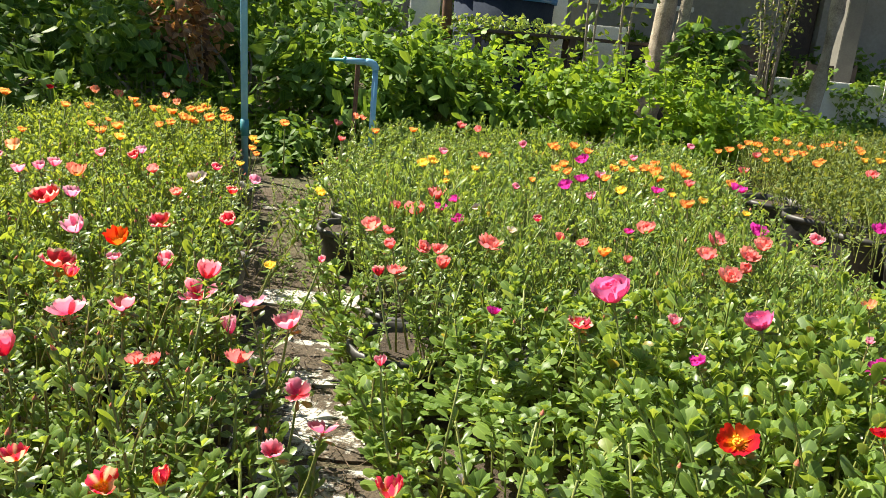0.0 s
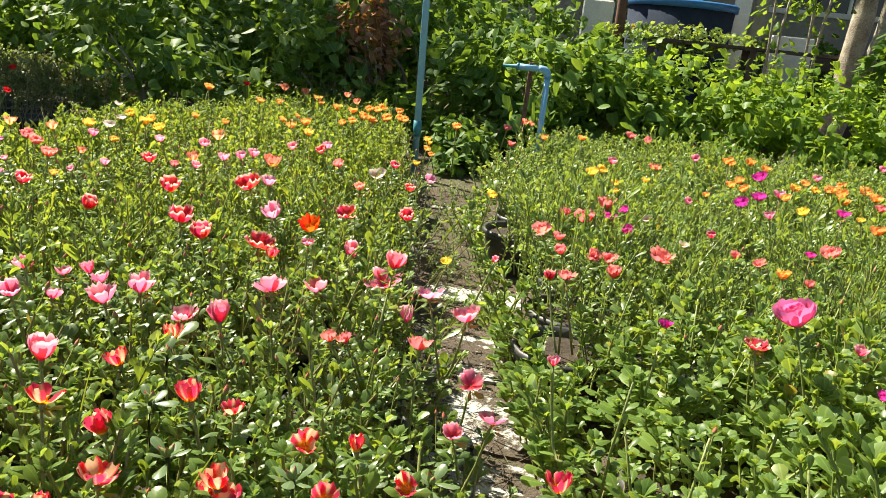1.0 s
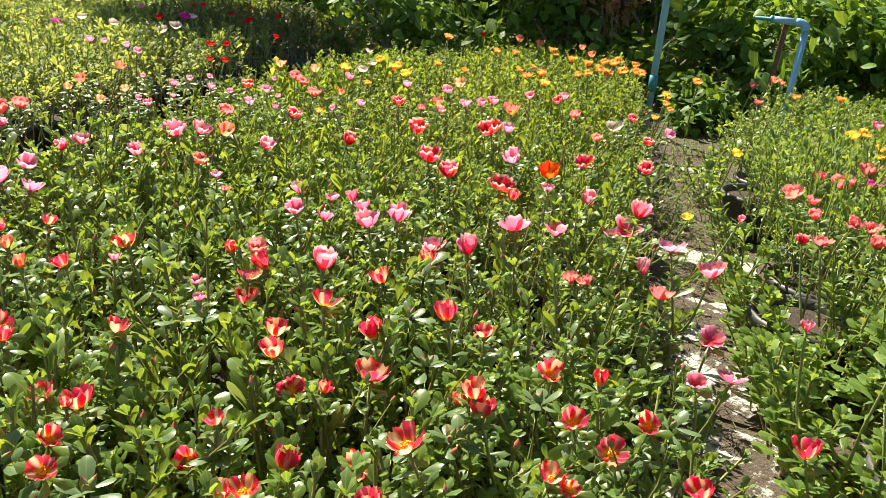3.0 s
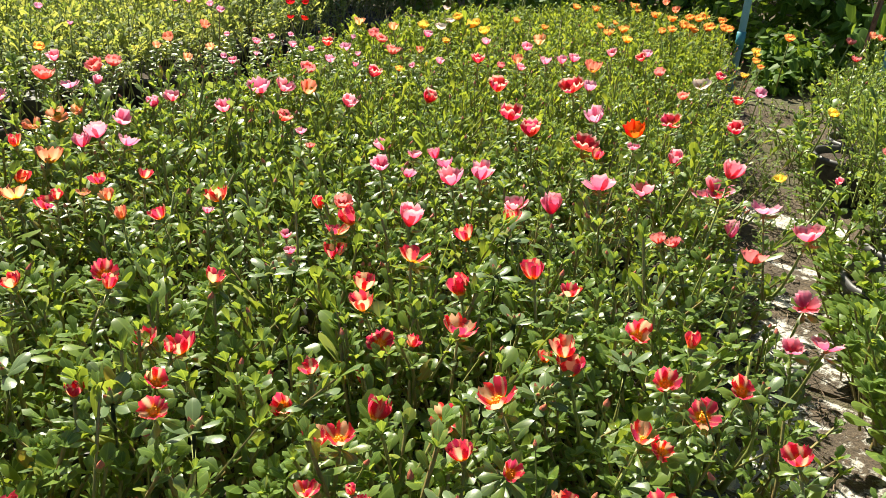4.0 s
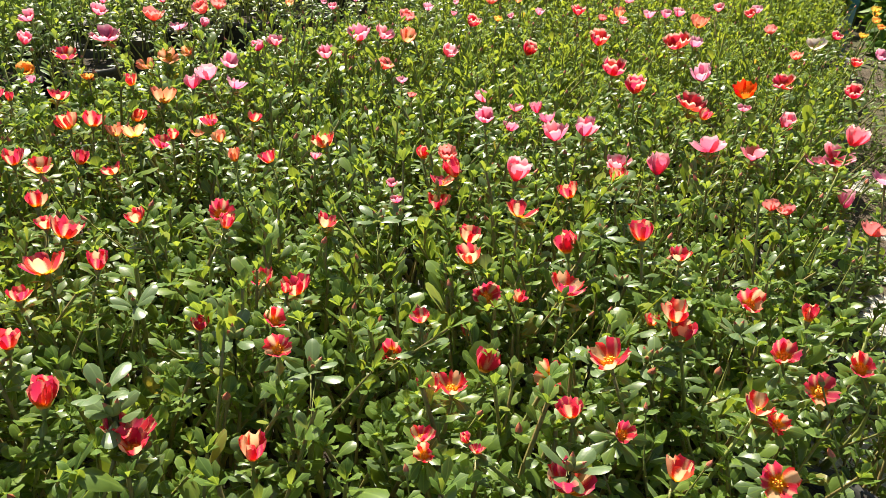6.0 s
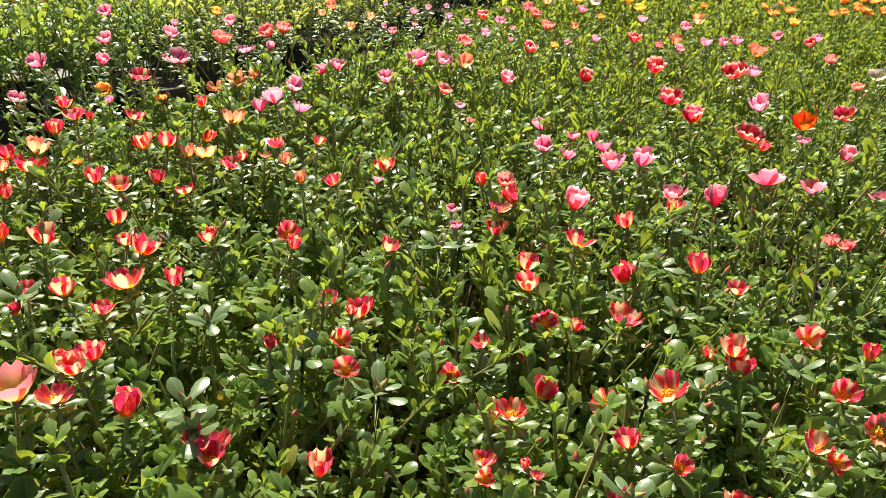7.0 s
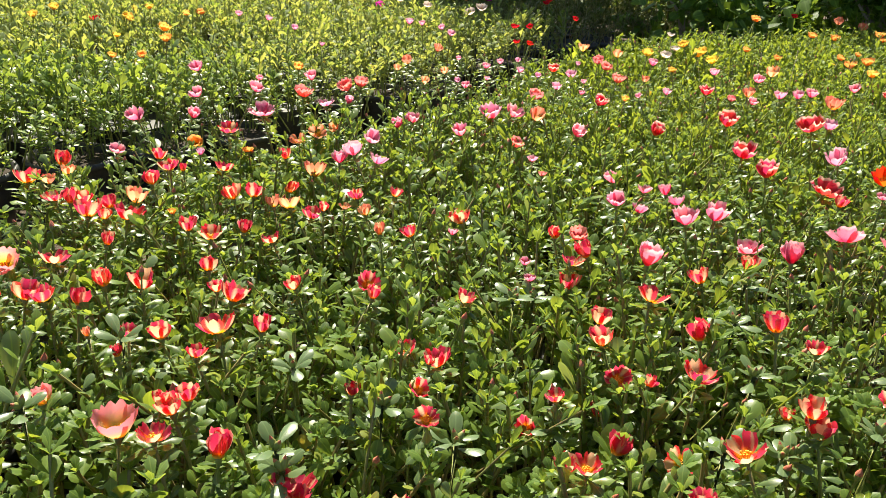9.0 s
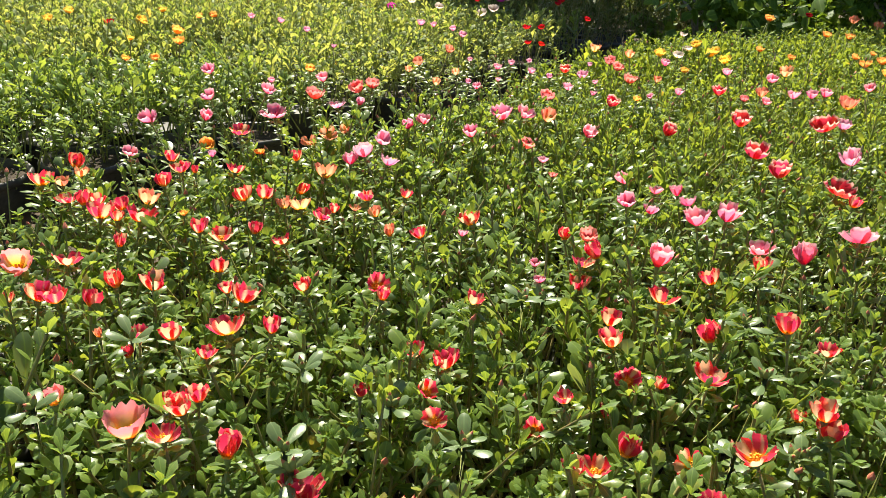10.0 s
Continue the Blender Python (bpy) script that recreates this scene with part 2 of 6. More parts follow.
def slab_material(name, bare):
    """Pale concrete under a broken film of soil and painted dappled shade; bare: how much of it shows."""
    m = Nodes(name)
    n1, n2, n3 = m.noise(7.0, 6.0, rough=0.7), m.noise(55.0, 5.0), m.noise(240.0, 2.0)
    con = m.ramp(m.math("ADD", m.math("MULTIPLY", n2, 0.5), m.math("MULTIPLY", n3, 0.5)), [(0.3, (0.40, 0.385, 0.35)), (0.7, (0.64, 0.62, 0.56))])
    # Dark patches: soil, and the plants' dappled shade put into the colour.
    dirt_dapple = m.ramp(m.math("ADD", m.math("MULTIPLY", n1, 0.75), m.math("MULTIPLY", n2, 0.25)), [(bare, (0, 0, 0)), (bare + 0.05, (1, 1, 1))])
    bw = m.tree.nodes.new("ShaderNodeRGBToBW")
    m.link(dirt_dapple, bw.inputs[0])
    soil = m.ramp(n3, [(0.3, (0.035, 0.026, 0.018)), (0.7, (0.12, 0.09, 0.06))])
    col = m.mix(bw.outputs[0], con, soil)
    m.link(col, m.bsdf.inputs["Base Color"])
    m.bsdf.inputs["Roughness"].default_value = 0.9
    m.bump(m.math("ADD", bw.outputs[0], n3), 0.6, 0.006)
    return m.mat


GROUND, SLAB, SLAB_CLEAN = ground_material(), slab_material("worn_concrete", 0.455), slab_material("swept_concrete", 0.56)

# ---------------------------------------------------------------- builders


def mesh_of(name, bm, *mats, smooth=False):
    me = bpy.data.meshes.new(name)
    bm.to_mesh(me)
    bm.free()
    for m in mats:
        me.materials.append(m)
    if smooth:
        me.polygons.foreach_set("use_smooth", [True] * len(me.polygons))
    return me


def child(name, me, parent, label="", m=None):
    ob = new(name, me)
    ob.parent = parent
    if m is not None:
        ob.matrix_basis = m
    return tagged(ob, label)


def part(name, bm, material, parent, label="", smooth=False):
    return child(name, mesh_of(name, bm, material, smooth=smooth), parent, label)


def box(bm, lo, hi, bevel=0.0):
    made = bmesh.ops.create_cube(bm, size=1.0, matrix=Matrix.LocRotScale((Vector(lo) + Vector(hi)) / 2, None, Vector(hi) - Vector(lo)))
    if bevel:
        edges = list({e for v in made["verts"] for e in v.link_edges})
        bmesh.ops.bevel(bm, geom=edges, offset=bevel, segments=2, affect="EDGES")
    return bm


def tube(bm, points, radii, sides=8, cap=True):
    """A round tube along points."""
    pts = [Vector(p) for p in points]
    rings = []
    for i, p in enumerate(pts):
        d = (pts[min(i + 1, len(pts) - 1)] - pts[max(i - 1, 0)]).normalized()
        q = d.to_track_quat("Z", "Y")
        r = radii[i] if isinstance(radii, (list, tuple)) else radii
        rings.append([bm.verts.new(p + q @ Vector((r * math.cos(a), r * math.sin(a), 0))) for a in (2 * math.pi * k / sides for k in range(sides))])
    for a, b in zip(rings, rings[1:]):
        for k in range(sides):
            bm.faces.new((a[k], a[(k + 1) % sides], b[(k + 1) % sides], b[k]))
    if cap:
        bm.faces.new(rings[0][::-1])
        bm.faces.new(rings[-1])
    return bm


def lathe(bm, profile, sides=20, centre=(0, 0)):
    rings = [[bm.verts.new((centre[0] + r * math.cos(2 * math.pi * k / sides), centre[1] + r * math.sin(2 * math.pi * k / sides), z)) for k in range(sides)] for r, z in profile]
    for a, b in zip(rings, rings[1:]):
        for k in range(sides):
            bm.faces.new((a[k], a[(k + 1) % sides], b[(k + 1) % sides], b[k]))
    return bm


def mesh_arrays(name, verts, tris, mat_index, mats, edge=None):
    """A triangle mesh from arrays."""
    me = bpy.data.meshes.new(name)
    n, k = len(verts), len(tris)
    me.vertices.add(n)
    me.vertices.foreach_set("co", np.ascontiguousarray(verts, dtype=np.float32).ravel())
    me.loops.add(3 * k)
    me.loops.foreach_set("vertex_index", np.ascontiguousarray(tris, dtype=np.int32).ravel())
    me.polygons.add(k)
    me.polygons.foreach_set("loop_start", np.arange(0, 3 * k, 3, dtype=np.int32))
    me.polygons.foreach_set("loop_total", np.full(k, 3, dtype=np.int32))
    me.polygons.foreach_set("material_index", np.ascontiguousarray(mat_index, dtype=np.int32))
    me.polygons.foreach_set("use_smooth", np.ones(k, dtype=bool))
    for m in mats:
        me.materials.append(m)
    if edge is not None:
        me.attributes.new("margin", "FLOAT", "POINT").data.foreach_set("value", np.ascontiguousarray(edge, dtype=np.float32))
    me.update(calc_edges=True)
    return me


# leaf outlines: across, along, fold; midrib first
SPOON = np.array([(0, 0, 0), (0, .55, -.10), (0, 1, .04), (-.30, .42, 0), (-.5, .76, .03), (.30, .42, 0), (.5, .76, .03)])
LEAF_TRIS = np.array([(0, 1, 3), (3, 1, 4), (4, 1, 2), (0, 5, 1), (5, 6, 1), (6, 2, 1)])
ROUND = np.array([(0, 0, 0), (0, .45, -.07), (0, .8, -.05), (0, 1, .03), (-.20, .28, 0), (-.42, .55, .02), (-.47, .78, .03), (-.27, .95, .03), (.20, .28, 0), (.42, .55, .02), (.47, .78, .03), (.27, .95, .03)])
ROUND_TRIS = np.array([(0, 1, 4), (4, 1, 5), (5, 1, 2), (5, 2, 6), (6, 2, 7), (7, 2, 3), (0, 8, 1), (8, 9, 1), (9, 2, 1), (9, 10, 2), (10, 11, 2), (11, 3, 2)])
HEART = np.array([(0, 0, 0), (0, .5, -.08), (0, 1, -.12), (-.46, -.06, .06), (-.55, .32, .05), (-.32, .7, 0), (.46, -.06, .06), (.55, .32, .05), (.32, .7, 0)])
HEART_TRIS = np.array([(0, 1, 3), (3, 1, 4), (4, 1, 5), (5, 1, 2), (0, 6, 1), (6, 7, 1), (7, 8, 1), (8, 2, 1)])
rng = np.random.default_rng(7)


def leaf_verts(shape, base, yaw, lift, roll, length, width):
    """One leaf from its base, along yaw and lift."""
    d = np.array((math.cos(yaw) * math.cos(lift), math.sin(yaw) * math.cos(lift), math.sin(lift)))
    s = np.array((-math.sin(yaw), math.cos(yaw), 0.0))
    n = np.cross(d, s)
    s, n = s * math.cos(roll) + n * math.sin(roll), n * math.cos(roll) - s * math.sin(roll)
    return base + shape[:, :1] * width * s + shape[:, 1:2] * length * d - shape[:, 2:3] * length * n


class Template:
    """A sprig: arrays of vertices, triangles and material slots."""

    def __init__(self):
        self.v, self.t, self.m, self.e, self.n = [], [], [], [], 0

    def put(self, verts, tris, slot, shape=None):
        self.v.append(verts)
        self.e.append(np.full(len(verts), 0.5) if shape is None else np.abs(shape[:, 0]) * 2)
        self.t.append(np.asarray(tris) + self.n)
        self.m.append(np.full(len(tris), slot))
        self.n += len(verts)

    def stem(self, points, r0, r1, slot=1, sides=3):
        pts = np.asarray(points, float)
        k = len(pts)
        ang = np.arange(sides) * 2 * math.pi / sides
        rad = np.linspace(r0, r1, k)
        ring = np.stack((np.cos(ang), np.sin(ang), np.zeros(sides)), 1)
        verts = (pts[:, None, :] + rad[:, None, None] * ring[None]).reshape(-1, 3)
        tris = []
        for i in range(k - 1):
            for j in range(sides):
                a, b = i * sides + j, i * sides + (j + 1) % sides
                tris += [(a, b, a + sides), (b, b + sides, a + sides)]
        self.put(verts, tris, slot)

    def done(self):
        self.v, self.t, self.m, self.e = (np.concatenate(a) for a in (self.v, self.t, self.m, self.e))
        return self


def sprig(height, leaves, length, width, spread=1.0, start=0.3, rosette=5, fine=False, tip=(0.3, 0.6)):
    """An upright shoot with spoon-shaped leaves all round and a young rosette on top; z = 0 is the soil, its top at height."""
    shape, tris = (ROUND, ROUND_TRIS) if fine else (SPOON, LEAF_TRIS)
    t = Template()
    lean = rng.normal(0, 0.12, 2) * height
    pts = [np.array((lean[0] * u * u, lean[1] * u * u, height * u)) for u in np.linspace(0, 1, 4)]
    t.stem(pts, 0.0024, 0.0017, sides=4 if fine else 3)
    yaw = rng.uniform(0, 6.28)
    big = rng.uniform(0.75, 1.25)
    for i in range(leaves):
        u = start + (0.93 - start) * (i / max(leaves - 1, 1)) ** 0.75
        yaw += 2.4 + rng.normal(0, 0.3)
        at = np.array((lean[0] * u * u, lean[1] * u * u, height * u))
        lift = 0.28 + 0.68 * u + rng.normal(0, 0.32)
        ln = length * big * rng.choice((0.5, 0.75, 1.0, 1.4), p=(0.25, 0.33, 0.3, 0.12))
        t.put(leaf_verts(shape, at, yaw, lift * spread, rng.normal(0, 0.4), ln, ln * width * rng.uniform(0.85, 1.15)), tris, 0, shape)
    for i in range(rosette):
        ln = length * rng.uniform(*tip)
        t.put(leaf_verts(SPOON, pts[-1], yaw + i * 2.4, rng.uniform(0.4, 1.25), rng.normal(0, 0.2), ln, ln * width * 0.9), LEAF_TRIS, 2, SPOON)
    return t.done()


def scatter(name, templates, places, mats):
    """One mesh of many sprigs. places: rows of template, x, y, z, yaw, lean x, lean y, scale, height scale."""
    vs, ts, ms, es, base = [], [], [], [], 0
    places = np.asarray(places)
    for i, tm in enumerate(templates):
        p = places[places[:, 0] == i]
        if not len(p):
            continue
        c, s = np.cos(p[:, 4]), np.sin(p[:, 4])
        x = tm.v[None, :, 0] * p[:, 7:8]
        y = tm.v[None, :, 1] * p[:, 7:8]
        z = tm.v[None, :, 2] * p[:, 8:9]
        vx = c[:, None] * x - s[:, None] * y + z * p[:, 5:6] + p[:, 1:2]
        vy = s[:, None] * x + c[:, None] * y + z * p[:, 6:7] + p[:, 2:3]
        vz = z + p[:, 3:4]
        v = np.stack((vx, vy, vz), 2).reshape(-1, 3)
        k = len(tm.v)
        t = (tm.t[None] + (np.arange(len(p)) * k)[:, None, None]).reshape(-1, 3) + base
        vs.append(v)
        ts.append(t)
        ms.append(np.tile(tm.m, len(p)))
        es.append(np.tile(tm.e, len(p)))
        base += len(v)
    return mesh_arrays(name, np.concatenate(vs), np.concatenate(ts), np.concatenate(ms), mats, np.concatenate(es))


def inside(poly, x, y):
    """Which points lie in the polygon, and how far they are from its edge."""
    poly = np.asarray(poly, float)
    hit, far = np.zeros(len(x), bool), np.full(len(x), 1e9)
    for (ax, ay), (bx, by) in zip(poly, np.roll(poly, -1, axis=0)):
        cross = (ay > y) != (by > y)
        with np.errstate(divide="ignore", invalid="ignore"):
            hit ^= cross & (x < (bx - ax) * (y - ay) / (by - ay) + ax)
        u = np.clip(((x - ax) * (bx - ax) + (y - ay) * (by - ay)) / ((bx - ax) ** 2 + (by - ay) ** 2), 0, 1)
        far = np.minimum(far, np.hypot(x - ax - u * (bx - ax), y - ay - u * (by - ay)))
    return hit, far


def waves(x, y):
    """Gentle unevenness of the plants' height, -1 to 1."""
    return (np.sin(3.1 * x + 1.3) * np.cos(2.7 * y) + np.sin(7.3 * x - 2.1 * y) * 0.6 + np.sin(5.2 * y + 9.1 * x + 2) * 0.5 + np.sin(17 * x + 3 * y) * 0.35 * np.cos(15 * y)) / 2.2


# ---------------------------------------------------------------- plan
LEFT_BED = [(0.085, -0.7), (0.085, 0.2), (0.06, 0.7), (0.0, 0.95), (-0.125, 1.37), (-0.225, 1.64), (-0.40, 2.32), (-0.50, 2.65), (-0.78, 3.5),
            (-0.90, 4.0), (-1.05, 4.45), (-1.75, 4.3), (-1.98, 3.5), (-2.0, 2.9), (-1.88, 2.39), (-1.68, 1.82), (-1.48, 1.19), (-1.38, 0.64), (-1.34, 0.0), (-1.34, -0.7)]
RIGHT_BED = [(0.44, -0.7), (0.42, 0.4), (0.28, 0.95), (0.115, 1.36), (0.02, 1.7), (-0.115, 2.13), (-0.38, 3.1), (-0.36, 4.1), (-0.1, 4.4), (0.7, 4.4), (1.30, 4.3),
             (1.28, 3.7), (1.21, 3.3), (1.15, 2.9), (1.17, 2.5), (1.27, 2.0), (1.45, 1.4), (1.7, -0.7)]
FAR_LEFT_BED = [(-1.76, -0.7), (-1.78, 0.45), (-1.84, 0.9), (-1.84, 1.25), (-2.02, 1.9), (-2.26, 2.65), (-2.5, 3.6), (-2.6, 4.6), (-5.6, 4.9), (-5.6, -0.7)]
FAR_RIGHT_BED = [(1.58, 2.25), (1.46, 2.8), (1.43, 3.4), (1.80, 4.9), (3.3, 5.9), (5.0, 5.6), (5.0, 1.2), (1.75, 1.2)]
SOIL_Z = 0.11

# ---------------------------------------------------------------- ground and path
bm = bmesh.new()
bmesh.ops.create_grid(bm, x_segments=60, y_segments=60, size=60)
for v in bm.verts:
    v.co.z = 0.004 * noise.noise(v.co * 0.4)
tagged(new("ground", mesh_of("ground", bm, GROUND)), "bare dark garden soil with moss", "ground", kind="structure")


def path_slab(outline, z, material, label):
    """A broken slab of cast concrete with an uneven rim."""
    bm = bmesh.new()
    ring = []
    n = len(outline)
    for i in range(n):
        a, b = Vector((*outline[i], 0)), Vector((*outline[(i + 1) % n], 0))
        for k in range(5):
            p = a.lerp(b, k / 5)
            w = noise.noise_vector(p * 14) * 0.016
            ring.append((p.x + w.x, p.y + w.y))
    top = [bm.verts.new((x, y, z + 0.003 * noise.noise(Vector((x * 20, y * 20, 0))))) for x, y in ring]
    low = [bm.verts.new((x * 1.0, y, z - 0.05)) for x, y in ring]
    bm.faces.new(top)
    for i in range(len(ring)):
        j = (i + 1) % len(ring)
        bm.faces.new((low[i], low[j], top[j], top[i]))
    return tagged(new("path_slab", mesh_of("path_slab", bm, material)), label, "paving slab", "slabs of the path", "structure")


SLABS = [((0.20, 0.1), (0.04, 0.72), 0.30), ((0.035, 0.73), (-0.05, 1.16), 0.29), ((-0.05, 1.17), (-0.15, 1.50), 0.27), ((-0.17, 1.51), (-0.22, 1.76), 0.25), ((-0.23, 1.79), (-0.28, 2.04), 0.24),
         ((-0.34, 2.24), (-0.355, 2.37), 0.22), ((-0.62, 3.27), (-0.64, 3.36), 0.13)]
for (ax, ay), (bx, by), w in SLABS:
    path_slab([(ax - w / 2 + .09, ay), (ax + w / 2 + .14, ay + .02), (bx + w / 2 + .14, by), (bx - w / 2 + .09, by - .02)], 0.006, SLAB_CLEAN if 2.2 < ay < 2.3 else SLAB, "worn pale concrete slab half covered with soil and painted dapple shade")

# ---------------------------------------------------------------- plants in the beds
TALL = [sprig(0.16, 15, 0.0232, 0.55, 1.0, 0.26, 6, True, (0.4, 0.8)) for _ in range(12)]
BROAD = [sprig(0.16, 15, 0.0242, 0.72, 0.9, 0.35, 9, True, (0.55, 0.95)) for _ in range(12)]
FINE = [sprig(0.16, 20, 0.0205, 0.40, 1.15, 0.25, 7) for _ in range(8)]
COARSE = [sprig(0.16, 13, 0.0250, 0.56, 1.0, 0.4, 4) for _ in range(8)]
COARSE_FINE = [sprig(0.16, 15, 0.0240, 0.52, 1.1, 0.4, 4) for _ in range(8)]


def only(tm, slots):
    """The part of a sprig that carries these material slots."""
    t = Template()
    keep = np.isin(tm.m, slots)
    tris = tm.t[keep]
    used, flat = np.unique(tris.ravel(), return_inverse=True)
    t.v, t.t, t.m, t.e = tm.v[used], flat.reshape(-1, 3), tm.m[keep], tm.e[used]
    return t


def fill(name, label, poly, zones, mats, top=0.27, rough=0.022, soft_edge=0.12, patchy=0.0, inset=0.03, single=0.0):
    """Plants a bed. zones: rows of (nearest, farthest) from the path's head, spacing, templates, a rule on x and y or None.
    Plants nearer than single are things of their own, one over each pot; the rest is joined."""
    poly_a = np.asarray(poly)
    (x0, y0), (x1, y1) = poly_a.min(0), poly_a.max(0)
    kinds = sum((z[3] for z in zones), [])
    rows, first = [], 0
    for near, far, step, temps, rule in zones:
        gx, gy = np.meshgrid(np.arange(x0, x1, step), np.arange(y0, y1, step))
        x = gx.ravel() + rng.uniform(-.5, .5, gx.size) * step * 1.3
        y = gy.ravel() + rng.uniform(-.5, .5, gx.size) * step * 1.3
        rag = 0.022 * np.sin(23 * y + 3 * x) + 0.016 * np.sin(47 * y + 1.7) + 0.018 * np.sin(9 * y + 31 * x)
        ok, edge = inside(poly, x + rag, y + 0.5 * rag)
        r = np.hypot(x - 0.05, y - 0.25)
        ok &= (r >= near) & (r < far) & (edge > inset)
        if rule:
            ok &= rule(x, y)
        if patchy:
            ok &= (waves(2.6 * x + 1, 2.6 * y) + rng.normal(0, 0.25, len(x))) > patchy
        aside = (y - 0.2 < -0.14 * x - 0.15) | (x > 0.27 + 0.62 * (y - 0.37))
        ok &= ~aside | (rng.uniform(0, 1, len(x)) < 0.35)
        x, y, edge = x[ok], y[ok], edge[ok]
        n = len(x)
        h = top - SOIL_Z + rough * waves(x, y) + rng.normal(0, 0.026, n) - 0.10 * np.clip(1 - edge / soft_edge, 0, 1) ** 1.5
        h = np.clip(h, 0.05, 0.3)
        sc = rng.uniform(0.8, 1.25, n)
        which = first + rng.integers(0, len(temps), n)
        rows.append(np.stack((which, x, y, np.full(n, SOIL_Z), rng.uniform(0, 6.28, n), rng.normal(0, 0.26, n), rng.normal(0, 0.26, n), sc, h / 0.16), 1))
        first += len(temps)
    rows = np.concatenate(rows)
    r = np.hypot(rows[:, 1] - 0.05, rows[:, 2] - 0.25)
    own, rest = rows[r < single], rows[r >= single]
    if len(own):
        leafy, stems = [only(k, (0, 2)) for k in kinds], [only(k, (1,)) for k in kinds]
        cell = np.round((own[:, 1] - x0) / 0.218) * 1000 + np.round((own[:, 2] - max(y0, -0.2)) / 0.218)
        for c in np.unique(cell):
            p = own[cell == c].copy()
            base = np.array((p[:, 1].mean(), p[:, 2].mean(), SOIL_Z))
            p[:, 1:4] -= base
            thing = tagged(new("portulaca_plant"), label, "plant", "portulaca plants in pots")
            thing.location = base
            tagged(child("foliage", scatter("foliage", leafy, p, mats), thing), kind="stuff")
            tagged(child("stem_tuft", scatter("stem_tuft", stems, p, mats), thing, "fleshy upright stems"), kind="stuff")
    if len(rest):
        tagged(new(name, scatter(name, kinds, rest, mats)), label, "flowering plants", kind="stuff")


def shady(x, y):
    """Where the bed lies in the hedge's shade and is given darker leaves."""
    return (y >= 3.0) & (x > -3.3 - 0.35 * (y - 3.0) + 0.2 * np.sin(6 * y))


def grassy(x, y):
    """Where the narrow-leaved sort grows."""
    return y + 0.25 * np.sin(5 * x) + rng.normal(0, 0.22, len(x)) > 1.75 + 0.15 * x


fill("portulaca_foliage", "dense green spoon-leaved portulaca in black pots", LEFT_BED,
     [(0, 1.0, 0.0255, TALL, None), (1.0, 2.0, 0.0285, TALL, lambda x, y: ~grassy(x, y)), (2.0, 3.0, 0.034, COARSE, lambda x, y: ~grassy(x, y))], [LEAF, RED_STEM, YOUNG], top=0.255, rough=0.028, patchy=-0.72, single=2.1)
fill("portulaca_foliage", "bright narrow-leaved portulaca with grassy look", LEFT_BED,
     [(1.0, 2.3, 0.0285, FINE, grassy), (2.3, 6.0, 0.034, COARSE_FINE, grassy)], [LEAF_GRASS, STEM, YOUNG], top=0.262, patchy=-0.85, single=2.1)
fill("portulaca_foliage", "broad-leaved bright green portulaca in black pots", RIGHT_BED,
     [(0, 1.3, 0.0325, BROAD, None), (1.3, 2.2, 0.033, BROAD, lambda x, y: y < 1.7), (1.3, 2.3, 0.029, FINE, lambda x, y: y >= 1.7), (2.3, 6.0, 0.038, COARSE_FINE, None)],
     [LEAF_FINE, STEM, YOUNG], top=0.27, rough=0.06, patchy=-0.74, single=2.1)
fill("portulaca_foliage", "straggling green portulaca with dark gaps between pots", FAR_LEFT_BED,
     [(0, 9, 0.034, COARSE, lambda x, y: (y + rng.normal(0, 0.15, len(x)) < 1.25) & (x > -2.5))], [LEAF_FINE, STEM, YOUNG], top=0.265, rough=0.05, patchy=-0.55)
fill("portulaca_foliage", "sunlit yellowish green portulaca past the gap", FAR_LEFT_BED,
     [(0, 9, 0.040, COARSE, lambda x, y: ((y + rng.normal(0, 0.15, len(x)) >= 1.25) | (x <= -2.5)) & ~shady(x, y) & (y < 2.9))], [LEAF_BACKLIT, STEM, YOUNG], top=0.28, rough=0.05, patchy=-0.75)
# Darker leaf than in the sunlit stretch: shade put into the colour.
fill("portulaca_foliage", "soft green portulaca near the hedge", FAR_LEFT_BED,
     [(0, 9, 0.046, COARSE_FINE, lambda x, y: (y >= 2.9) & ~shady(x, y))], [LEAF, STEM, LEAF_BACKLIT], top=0.28, rough=0.05, patchy=-0.7)
fill("portulaca_foliage", "portulaca with leaves darkened for the hedge's shade", FAR_LEFT_BED,
     [(0, 9, 0.046, COARSE_FINE, shady)], [LEAF_SHADED, RED_STEM, LEAF_SHADED], top=0.27, rough=0.06, patchy=-0.5)
fill("portulaca_foliage", "green portulaca in a row of large black pots", FAR_RIGHT_BED,
     [(0, 8.0, 0.042, COARSE_FINE, None)], [LEAF_DRY, STEM, LEAF_DRY], top=0.30, rough=0.035)


